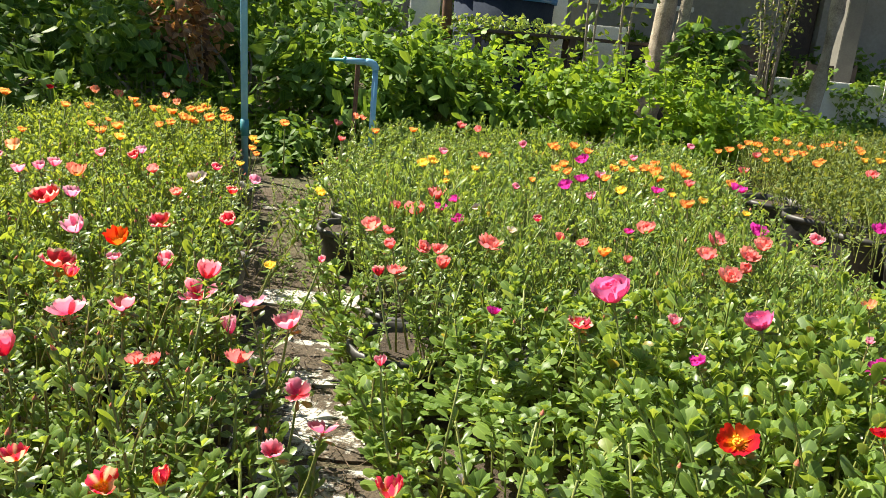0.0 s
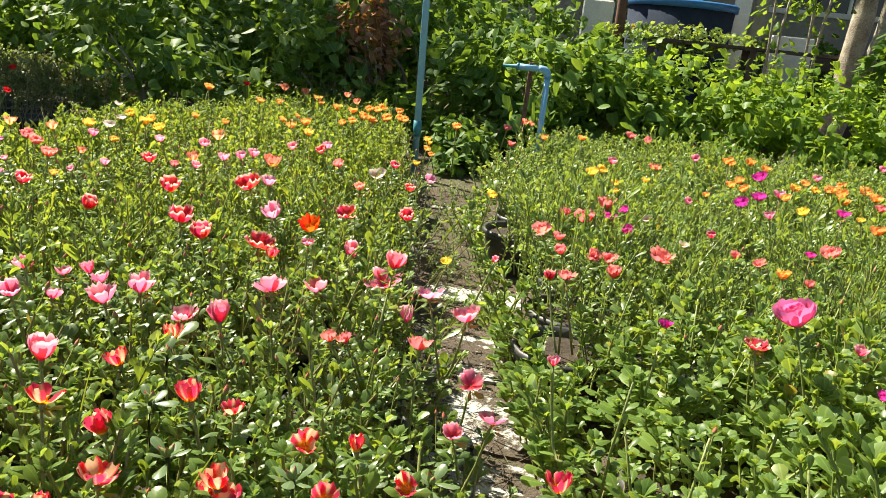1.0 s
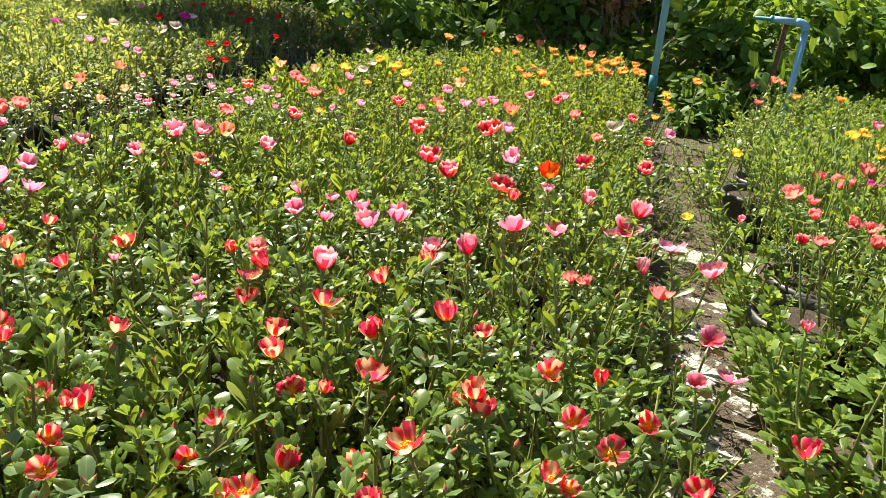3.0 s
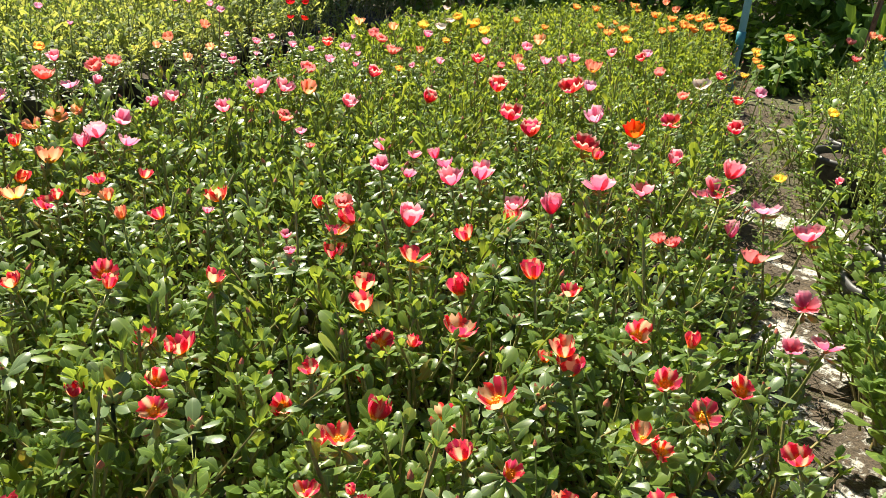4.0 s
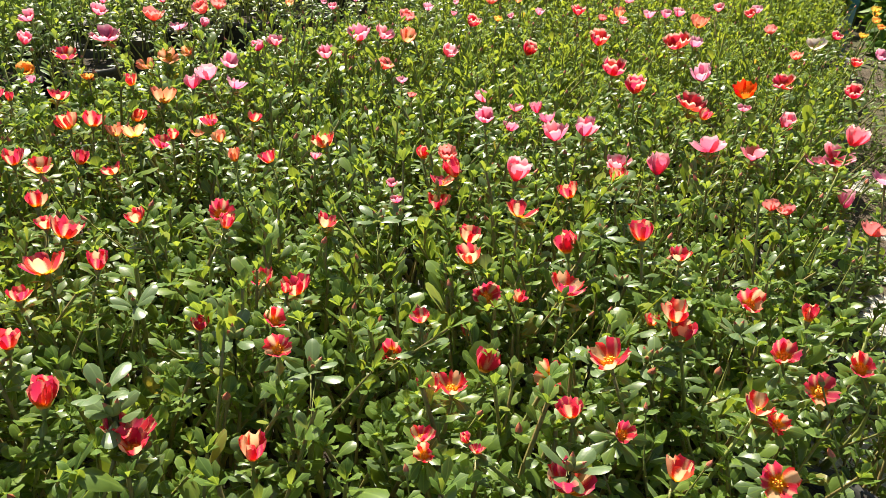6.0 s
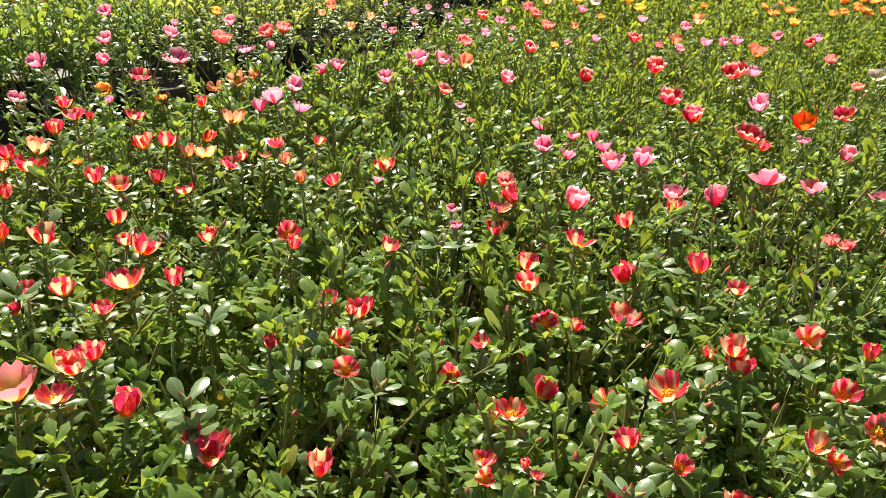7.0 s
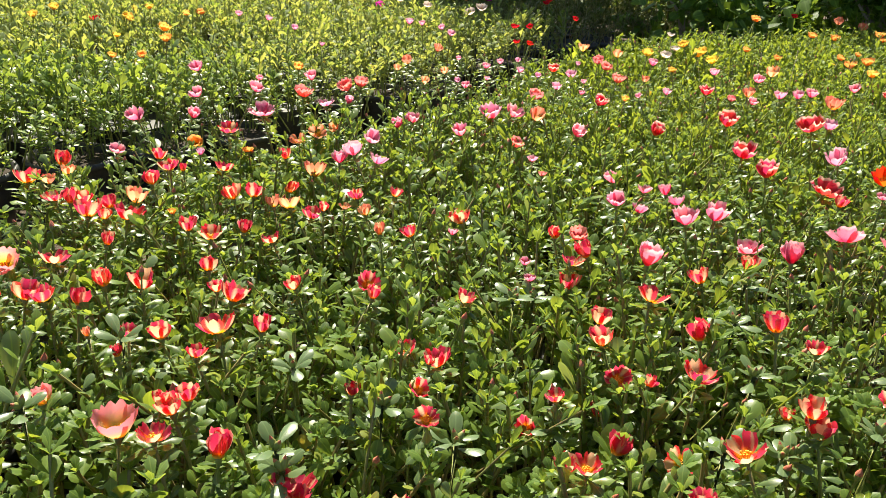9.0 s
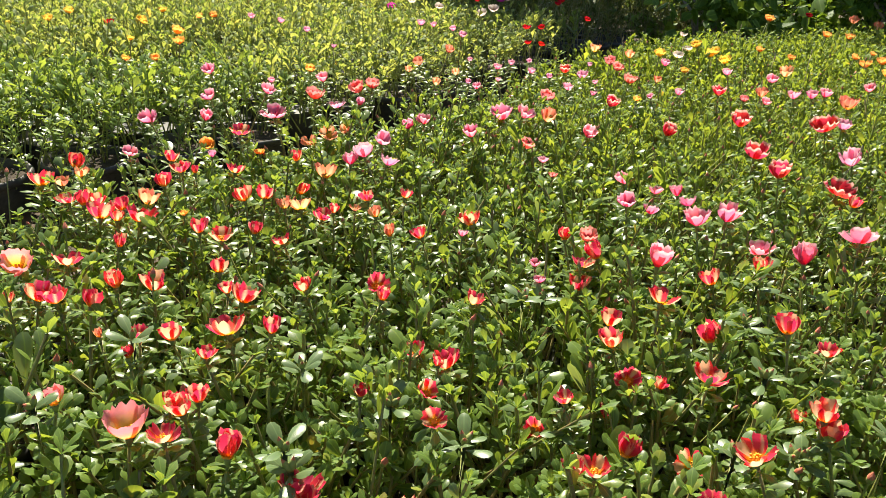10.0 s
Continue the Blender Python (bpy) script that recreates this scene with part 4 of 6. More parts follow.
blooms("striped", [
    (-1.045, 0.490, 0.305, 0.021), (-1.085, 0.512, 0.305, 0.027), (-1.037, 0.518, 0.305, 0.035), (-1.154, 0.599, 0.305, 0.029), (-1.267, 0.655, 0.305, 0.025),
    (-1.206, 0.649, 0.305, 0.028), (-1.181, 0.662, 0.305, 0.018), (-1.156, 0.721, 0.305, 0.024), (-1.030, 0.677, 0.305, 0.031), (-1.021, 0.706, 0.305, 0.029),
    (-0.950, 0.570, 0.305, 0.028), (-0.908, 0.584, 0.305, 0.027), (-0.902, 0.629, 0.305, 0.024), (-0.850, 0.646, 0.305, 0.020), (-1.072, 0.796, 0.279, 0.029),
    (-1.161, 0.842, 0.305, 0.027), (-0.951, 0.768, 0.280, 0.027), (-0.909, 0.762, 0.305, 0.019), (-0.926, 0.835, 0.305, 0.023), (-0.905, 0.892, 0.305, 0.022),
])
blooms("striped", [
    (-0.774, 0.825, 0.300, 0.024), (-0.959, 0.464, 0.305, 0.024), (-1.369, 0.833, 0.305, 0.030), (-0.117, 0.971, 0.308, 0.024), (-0.102, 0.795, 0.305, 0.022),
    (0.013, 0.855, 0.305, 0.023), (-0.115, 0.676, 0.305, 0.023), (-0.214, 0.699, 0.287, 0.022), (-0.165, 0.613, 0.305, 0.029), (-0.372, 0.497, 0.270, 0.029),
    (-0.402, 0.421, 0.305, 0.021), (-0.269, 0.573, 0.305, 0.015), (-0.243, 0.595, 0.305, 0.011), (-0.231, 0.592, 0.305, 0.009),
])
blooms("striped", [
    (-0.676, 0.679, 0.308, 0.033), (-0.471, 0.594, 0.302, 0.025), (-0.392, 0.539, 0.340, 0.022), (-0.382, 0.796, 0.286, 0.030), (-0.397, 0.676, 0.267, 0.029),
    (-0.286, 0.783, 0.247, 0.030), (-0.177, 0.981, 0.296, 0.034), (-0.107, 0.858, 0.328, 0.030), (-0.076, 0.891, 0.290, 0.030), (-0.057, 0.949, 0.296, 0.030),
    (-0.083, 0.795, 0.305, 0.020), (-0.060, 0.731, 0.305, 0.028), (-0.258, 0.564, 0.305, 0.018), (-0.167, 0.690, 0.305, 0.021),
], facing=True)
blooms("red_edged", [
    (0.335, 1.447, 0.320, 0.032), (0.013, 1.610, 0.320, 0.027), (-0.445, 1.826, 0.320, 0.041), (-0.329, 1.897, 0.314, 0.039), (-1.135, 1.686, 0.316, 0.041),
    (0.341, 2.147, 0.317, 0.025), (-0.399, 2.156, 0.318, 0.030), (-1.063, 2.042, 0.320, 0.041), (-1.454, 1.870, 0.321, 0.037), (-0.520, 2.421, 0.321, 0.031),
    (-0.771, 2.491, 0.323, 0.036),
])
blooms("red_edged", [
    (-0.524, 1.574, 0.305, 0.047), (-0.612, 1.523, 0.320, 0.050), (-0.717, 1.625, 0.313, 0.054), (-0.891, 1.863, 0.305, 0.055), (-0.715, 1.912, 0.330, 0.054),
    (-0.926, 1.623, 0.305, 0.044),
])
blooms("pink", [
    (-0.013, 1.232, 0.228, 0.030), (0.054, 1.242, 0.320, 0.020), (0.490, 1.491, 0.320, 0.023), (-0.425, 1.569, 0.320, 0.019), (-0.093, 1.650, 0.320, 0.018),
    (-1.630, 0.888, 0.315, 0.033), (-1.622, 1.023, 0.316, 0.034), (-1.416, 1.501, 0.317, 0.024), (-1.699, 1.076, 0.317, 0.019), (-1.215, 1.714, 0.317, 0.017),
    (-1.665, 1.202, 0.318, 0.034), (-0.934, 2.044, 0.319, 0.026), (-1.878, 0.998, 0.319, 0.037), (1.016, 2.162, 0.320, 0.037), (-1.566, 1.713, 0.320, 0.024),
    (-0.907, 2.235, 0.321, 0.033), (-0.898, 2.290, 0.321, 0.034), (0.523, 2.474, 0.322, 0.032), (0.310, 2.518, 0.322, 0.024), (-1.069, 2.325, 0.323, 0.034),
])
blooms("pink", [
    (-0.861, 2.475, 0.323, 0.034), (-1.370, 2.231, 0.324, 0.031), (0.610, 2.832, 0.326, 0.037), (0.088, 3.058, 0.326, 0.037), (0.830, 3.322, 0.326, 0.033),
    (0.405, 3.441, 0.326, 0.037), (1.212, 3.883, 0.326, 0.037),
])
blooms("pink", [
    (-0.476, 0.964, 0.342, 0.041), (-0.765, 1.271, 0.305, 0.031), (-0.697, 1.270, 0.305, 0.024), (-0.671, 1.297, 0.305, 0.028), (-0.630, 1.271, 0.305, 0.027),
    (-0.644, 1.183, 0.305, 0.024), (-0.551, 1.169, 0.325, 0.041), (-0.546, 1.242, 0.318, 0.043), (-0.508, 1.296, 0.262, 0.039), (-0.407, 1.221, 0.305, 0.044),
    (-0.381, 1.327, 0.322, 0.043), (-0.970, 1.409, 0.320, 0.036), (-1.133, 1.236, 0.305, 0.038), (-0.607, 0.884, 0.305, 0.015), (-0.569, 0.854, 0.305, 0.014),
    (-1.101, 0.917, 0.305, 0.033), (-1.340, 0.608, 0.305, 0.024), (-1.548, 0.721, 0.305, 0.038), (-1.505, 0.819, 0.305, 0.035), (-1.471, 0.962, 0.305, 0.046),
])
blooms("pink", [
    (-1.237, 1.149, 0.305, 0.031), (-1.257, 1.207, 0.305, 0.032), (-1.212, 1.401, 0.305, 0.050), (-1.198, 1.449, 0.305, 0.042), (-0.206, 1.371, 0.374, 0.039),
    (-0.255, 1.455, 0.305, 0.027), (-0.372, 1.659, 0.287, 0.045), (-0.338, 1.400, 0.303, 0.034), (-0.078, 1.320, 0.332, 0.037),
])
blooms("pink", [
    (-0.615, 1.077, 0.354, 0.037), (-0.227, 1.397, 0.343, 0.049), (-0.053, 1.266, 0.263, 0.039), (-0.034, 1.046, 0.305, 0.029),
], facing=True)
blooms("pale_pink", [
    (0.789, 1.476, 0.320, 0.017), (-1.431, 1.097, 0.314, 0.030), (-1.421, 1.148, 0.315, 0.028), (-1.121, 1.825, 0.318, 0.018), (-1.465, 1.515, 0.318, 0.018),
    (-1.294, 1.707, 0.318, 0.028), (-1.448, 1.605, 0.318, 0.017), (-1.111, 1.930, 0.319, 0.026), (-1.298, 1.822, 0.319, 0.017), (-0.383, 2.300, 0.319, 0.034),
    (-1.412, 1.763, 0.319, 0.019), (-1.377, 1.862, 0.320, 0.034), (-1.483, 1.764, 0.320, 0.025), (-0.933, 2.189, 0.320, 0.034), (-1.595, 1.794, 0.321, 0.023),
    (-1.680, 1.710, 0.322, 0.017), (-1.588, 1.864, 0.322, 0.018), (-1.470, 1.995, 0.322, 0.018), (-1.194, 2.295, 0.323, 0.031), (-2.022, 1.456, 0.323, 0.018),
])
blooms("pale_pink", [
    (-0.784, 2.568, 0.324, 0.034), (-2.313, 1.532, 0.326, 0.026), (-2.035, 1.983, 0.326, 0.031), (-2.148, 2.040, 0.326, 0.028), (-2.526, 1.549, 0.326, 0.028),
    (-2.251, 2.031, 0.326, 0.029), (-2.303, 2.011, 0.326, 0.033), (-2.661, 1.503, 0.326, 0.029), (-3.198, 2.976, 0.326, 0.038), (-3.983, 3.570, 0.326, 0.038),
])
blooms("pale_pink", [
    (-0.593, 1.785, 0.305, 0.052), (-0.736, 2.051, 0.305, 0.039), (-0.919, 1.226, 0.305, 0.019), (-0.736, 0.868, 0.305, 0.016), (-1.090, 0.940, 0.320, 0.039),
    (-1.065, 0.972, 0.305, 0.033), (-1.182, 1.042, 0.305, 0.038), (-1.253, 0.724, 0.305, 0.019), (-0.156, 1.421, 0.320, 0.035), (-0.209, 1.502, 0.240, 0.042),
])
blooms("peach", [
    (0.887, 1.663, 0.320, 0.024), (-1.501, 1.433, 0.317, 0.024), (-1.562, 1.558, 0.319, 0.022), (-1.650, 1.460, 0.319, 0.021), (-0.990, 2.124, 0.320, 0.034),
    (-0.803, 2.217, 0.320, 0.046), (-1.233, 2.003, 0.320, 0.024), (-1.714, 1.548, 0.321, 0.031), (-1.825, 1.748, 0.323, 0.030), (-1.100, 2.456, 0.325, 0.042),
    (-1.505, 2.232, 0.325, 0.032), (-1.629, 2.208, 0.326, 0.036), (0.231, 3.047, 0.326, 0.028), (-0.336, 3.921, 0.326, 0.037), (-1.149, 3.870, 0.326, 0.039),
    (-1.626, 4.082, 0.326, 0.046),
])
blooms("peach", [
    (-0.739, 0.372, 0.305, 0.013), (-1.262, 0.505, 0.305, 0.022), (-1.233, 0.469, 0.305, 0.022), (-1.092, 0.550, 0.305, 0.033), (-0.966, 0.711, 0.305, 0.026),
    (-0.948, 0.729, 0.306, 0.028), (-1.061, 0.839, 0.305, 0.037), (-0.864, 0.808, 0.305, 0.022), (-0.900, 0.794, 0.305, 0.014), (-0.779, 0.772, 0.313, 0.024),
    (-1.264, 0.970, 0.305, 0.030), (-1.271, 1.017, 0.305, 0.023), (-1.141, 1.469, 0.305, 0.039),
])
blooms("peach", [
    (-1.244, 0.917, 0.305, 0.033),
], facing=True)
blooms("coral", [
    (0.041, 1.632, 0.320, 0.030), (0.122, 1.690, 0.320, 0.035), (0.112, 1.792, 0.320, 0.030), (0.079, 1.793, 0.320, 0.030), (0.020, 1.795, 0.320, 0.030),
    (0.214, 1.877, 0.320, 0.045), (0.490, 1.829, 0.320, 0.024), (0.003, 1.897, 0.320, 0.027), (0.673, 1.776, 0.320, 0.045), (-0.037, 1.967, 0.314, 0.039),
    (0.732, 1.861, 0.315, 0.036), (0.421, 1.966, 0.315, 0.025), (0.374, 1.988, 0.315, 0.026), (-1.534, 1.101, 0.315, 0.043), (0.686, 1.948, 0.316, 0.041),
    (-1.253, 1.583, 0.316, 0.039), (-1.547, 1.233, 0.316, 0.042), (0.785, 1.976, 0.316, 0.042), (0.047, 2.138, 0.317, 0.049), (-0.004, 2.148, 0.317, 0.034),
])
blooms("coral", [
    (-1.553, 1.275, 0.317, 0.039), (-0.510, 2.098, 0.317, 0.030), (0.745, 2.085, 0.318, 0.045), (0.604, 2.143, 0.318, 0.045), (0.853, 2.073, 0.318, 0.045),
    (-0.979, 2.022, 0.319, 0.025), (0.093, 2.331, 0.319, 0.051), (-1.276, 1.937, 0.320, 0.041), (-0.651, 2.321, 0.321, 0.034), (-1.402, 2.042, 0.322, 0.036),
    (-1.474, 2.096, 0.323, 0.038), (0.900, 2.817, 0.326, 0.035), (-0.286, 3.151, 0.326, 0.033), (1.228, 3.239, 0.326, 0.041), (-0.374, 3.622, 0.326, 0.038),
    (0.233, 3.847, 0.326, 0.040), (1.820, 3.435, 0.326, 0.052), (0.154, 3.948, 0.326, 0.048), (1.479, 3.775, 0.326, 0.042),
])
blooms("coral", [
    (-1.011, 1.271, 0.305, 0.032), (-0.847, 1.175, 0.305, 0.016), (-0.243, 1.219, 0.305, 0.024), (-0.226, 1.235, 0.300, 0.023), (-0.127, 1.251, 0.305, 0.032),
])
blooms("coral", [
    (-0.624, 1.007, 0.314, 0.041),
], facing=True)
blooms("orange", [
    (0.454, 1.893, 0.314, 0.032), (-1.121, 1.768, 0.317, 0.021), (-1.776, 1.230, 0.319, 0.029), (-2.071, 0.931, 0.321, 0.027), (-2.095, 0.857, 0.321, 0.024),
    (0.793, 2.467, 0.323, 0.042), (0.371, 2.647, 0.324, 0.025), (-2.270, 1.075, 0.324, 0.038), (-0.474, 2.675, 0.324, 0.023), (-0.516, 2.769, 0.326, 0.028),
    (0.624, 2.785, 0.326, 0.034), (-2.449, 1.140, 0.326, 0.041), (0.473, 2.894, 0.326, 0.035), (-0.932, 2.763, 0.326, 0.037), (-1.232, 2.739, 0.326, 0.029),
    (0.518, 3.014, 0.326, 0.037), (0.684, 3.005, 0.326, 0.037), (0.843, 3.027, 0.326, 0.046), (0.942, 3.020, 0.326, 0.046), (0.826, 3.092, 0.326, 0.046),
])
blooms("orange", [
    (-1.043, 2.998, 0.326, 0.046), (-1.128, 2.977, 0.326, 0.030), (-2.742, 1.400, 0.326, 0.036), (0.943, 3.153, 0.326, 0.046), (-0.929, 3.194, 0.326, 0.037),
    (-0.195, 3.466, 0.326, 0.037), (-0.908, 3.344, 0.326, 0.038), (0.535, 3.490, 0.326, 0.046), (-0.953, 3.381, 0.326, 0.046), (-0.857, 3.434, 0.326, 0.046),
    (-0.814, 3.482, 0.326, 0.045), (0.627, 3.549, 0.326, 0.046), (-1.135, 3.574, 0.326, 0.046), (-1.379, 3.490, 0.326, 0.042), (-0.975, 3.672, 0.326, 0.046),
    (-0.993, 3.788, 0.326, 0.046), (1.690, 3.650, 0.326, 0.044), (1.590, 3.706, 0.326, 0.044), (-1.334, 3.822, 0.326, 0.046), (1.403, 3.908, 0.326, 0.045),
])
blooms("orange", [
    (-1.844, 3.701, 0.326, 0.046), (1.649, 3.964, 0.326, 0.046), (1.739, 3.999, 0.326, 0.046), (1.783, 4.007, 0.326, 0.046), (1.632, 4.294, 0.326, 0.046),
    (1.958, 4.310, 0.326, 0.046), (2.218, 4.304, 0.326, 0.046), (1.916, 4.503, 0.326, 0.046), (2.146, 4.426, 0.326, 0.046), (2.118, 4.497, 0.326, 0.046),
    (2.300, 4.682, 0.326, 0.046), (2.448, 4.852, 0.326, 0.046),
])
blooms("orange", [
    (-1.012, 0.574, 0.305, 0.014), (-1.226, 0.803, 0.305, 0.021),
])
blooms("orange", [
    (-1.331, 0.750, 0.305, 0.036),
], facing=True)
blooms("yellow", [
    (-0.201, 2.229, 0.318, 0.029), (0.112, 2.515, 0.322, 0.023), (-0.476, 2.500, 0.322, 0.025), (0.937, 2.409, 0.322, 0.024), (-1.273, 2.194, 0.323, 0.026),
    (0.104, 2.643, 0.323, 0.028), (0.636, 2.597, 0.324, 0.036), (0.855, 2.541, 0.324, 0.029), (0.781, 2.590, 0.324, 0.025), (0.200, 2.757, 0.325, 0.026),
    (-2.363, 0.964, 0.325, 0.023), (0.037, 2.780, 0.325, 0.042), (0.058, 2.845, 0.326, 0.039), (-1.309, 2.469, 0.326, 0.041), (-1.484, 2.361, 0.326, 0.041),
    (-1.407, 2.536, 0.326, 0.046), (-0.565, 2.980, 0.326, 0.033), (0.753, 3.017, 0.326, 0.033), (-1.543, 2.664, 0.326, 0.040), (-2.730, 1.124, 0.326, 0.035),
])
blooms("yellow", [
    (-2.990, 0.964, 0.326, 0.037), (-2.911, 1.271, 0.326, 0.032), (2.142, 3.981, 0.326, 0.046),
])
blooms("yellow", [
    (-0.179, 1.643, 0.305, 0.022),
])
blooms("white", [
    (0.268, 2.027, 0.315, 0.021), (0.193, 2.217, 0.318, 0.021), (-0.523, 2.277, 0.319, 0.042), (-1.437, 2.394, 0.326, 0.036), (-1.498, 2.540, 0.326, 0.029),
    (-1.708, 2.819, 0.326, 0.027), (-2.451, 2.449, 0.326, 0.046), (-2.689, 2.413, 0.326, 0.036), (-2.552, 2.608, 0.326, 0.046), (-2.885, 2.415, 0.326, 0.037),
    (-2.814, 2.951, 0.326, 0.040), (-3.566, 2.893, 0.326, 0.046), (-3.670, 3.407, 0.326, 0.046), (-4.221, 3.470, 0.326, 0.046),
])
blooms("scarlet", [
    (0.645, 1.167, 0.320, 0.023), (-1.774, 2.106, 0.326, 0.023), (-1.817, 2.089, 0.326, 0.023), (-2.702, 1.009, 0.326, 0.032),
    (-2.078, 2.345, 0.326, 0.030), (-2.056, 2.402, 0.326, 0.027), (-2.149, 2.773, 0.326, 0.026), (-2.837, 2.779, 0.326, 0.034), (-2.601, 3.081, 0.326, 0.034),
    (-2.669, 3.181, 0.326, 0.034), (-2.888, 3.275, 0.326, 0.034), (-1.841, 4.073, 0.326, 0.032), (-2.743, 3.477, 0.326, 0.034), (-3.257, 3.365, 0.326, 0.034),
    (-3.255, 3.441, 0.326, 0.034), (-3.111, 3.651, 0.326, 0.034), (-3.981, 4.159, 0.326, 0.034),
])
blooms("scarlet", [(0.460, 1.120, 0.328, 0.046)], facing=True)
blooms("magenta", [
    (0.481, 1.337, 0.320, 0.023), (0.205, 1.464, 0.320, 0.023), (0.754, 1.370, 0.320, 0.038), (0.147, 2.078, 0.316, 0.032), (0.549, 2.098, 0.317, 0.023),
    (0.101, 2.189, 0.317, 0.034), (0.138, 2.286, 0.319, 0.030), (0.897, 2.226, 0.320, 0.045), (0.471, 2.620, 0.323, 0.043), (1.277, 2.352, 0.324, 0.046),
    (0.751, 2.651, 0.325, 0.037), (0.536, 2.747, 0.325, 0.046), (1.053, 2.808, 0.326, 0.051), (0.610, 3.182, 0.326, 0.051), (-2.752, 2.199, 0.326, 0.039),
    (-2.820, 2.906, 0.326, 0.051),
])
blooms("blush", [
    (-0.569, 0.343, 0.305, 0.038), (-0.647, 0.304, 0.305, 0.023),
])
blooms("blush", [
    (-0.970, 0.346, 0.305, 0.053),
], facing=True)
blooms("double_pink", [
    (0.364, 1.380, 0.395, 0.058), (0.601, 1.433, 0.350, 0.048),
])
blooms("flame", [
    (-0.467, 1.684, 0.320, 0.049),
])

# the flowers at the far ends of the beds, too many and small to part: each clump has its neighbours
for sort, corolla, stalk, m in list(far_flowers):
    if sort in ("orange", "peach", "yellow"):
        d = rng.normal(0, 0.09, 2)
        s = rng.uniform(0.75, 1.0)
        far_flowers.append((sort, corolla, stalk, Matrix.Translation((d[0], d[1], rng.normal(0, 0.008))) @ m @ pose(0, 0, 0, 0, 0, rng.uniform(0, 360)) @ Matrix.Diagonal((s, s, s, 1))))
bm = bmesh.new()
slots = [*dict.fromkeys(f[0] for f in far_flowers)]
uv = bm.loops.layers.uv.new("UVMap")
for sort, corolla, stalk, m in far_flowers:
    for me, slot in ((corolla, slots.index(sort)), (stalk, len(slots))):
        nv, nf = len(bm.verts), len(bm.faces)
        bm.from_mesh(me)
        bm.verts.ensure_lookup_table()
        bm.faces.ensure_lookup_table()
        for v in bm.verts[nv:]:
            v.co = m @ v.co
        for f in bm.faces[nf:]:
            f.material_index = slot
tagged(new("portulaca_flowers", mesh_of("portulaca_flowers", bm, *(PETALS[n] for n in slots), STEM, smooth=True)),
       "many small orange, red, pink and white portulaca flowers", "flowers", kind="stuff")


# ---------------------------------------------------------------- water pipes
def pipe_stand():
    thing = tagged(new("water_pipe"), "tall upright pale blue plastic water pipe", "pipe")
    part("pipe_length", tube(bmesh.new(), [(-0.837, 3.88, -0.02), (-0.857, 3.88, 1.0), (-0.885, 3.88, 2.1)], 0.016, 14), PVC, thing, smooth=True)
    part("coupling", tube(bmesh.new(), [(-0.840, 3.88, 0.20), (-0.842, 3.88, 0.275)], 0.0195, 14), PVC_OLD, thing, "darker blue coupling", smooth=True)
    return thing


def garden_tap():
    thing = tagged(new("garden_tap"), "blue plastic standpipe bent over to a side outlet", "tap")
    arc = [(-0.26 - 0.03 * (1 - math.cos(a)), 3.944, 0.545 + 0.03 * math.sin(a)) for a in (-0.3, 0, 0.4, 0.8, 1.2, 1.57)]
    arc.append((-0.305, 3.944, 0.575))
    part("riser", tube(bmesh.new(), [(-0.262, 3.944, -0.02), (-0.26, 3.944, 0.55)], 0.0140, 12), PVC, thing, smooth=True)
    part("elbow", tube(bmesh.new(), arc, 0.0175, 12), PVC, thing, smooth=True)
    part("outlet_pipe", tube(bmesh.new(), [(-0.30, 3.944, 0.575), (-0.40, 3.93, 0.577)], 0.0145, 12), PVC, thing, "blue outlet", smooth=True)
    part("nozzle", tube(bmesh.new(), [(-0.395, 3.93, 0.577), (-0.405, 3.93, 0.577), (-0.41, 3.929, 0.577), (-0.47, 3.92, 0.575)], [0.0165, 0.0165, 0.008, 0.007], 12), PVC_OLD, thing, "thin teal nozzle", smooth=True)
    return thing


pipe_stand()
garden_tap()
bm = tube(bmesh.new(), [(-0.35, 3.99, -0.02), (-0.352, 3.985, 0.30), (-0.345, 3.98, 0.60)], 0.012, 6)
tagged(new("stake", mesh_of("stake", bm, RUST)), "rusty brown steel stake beside the tap", "stake")


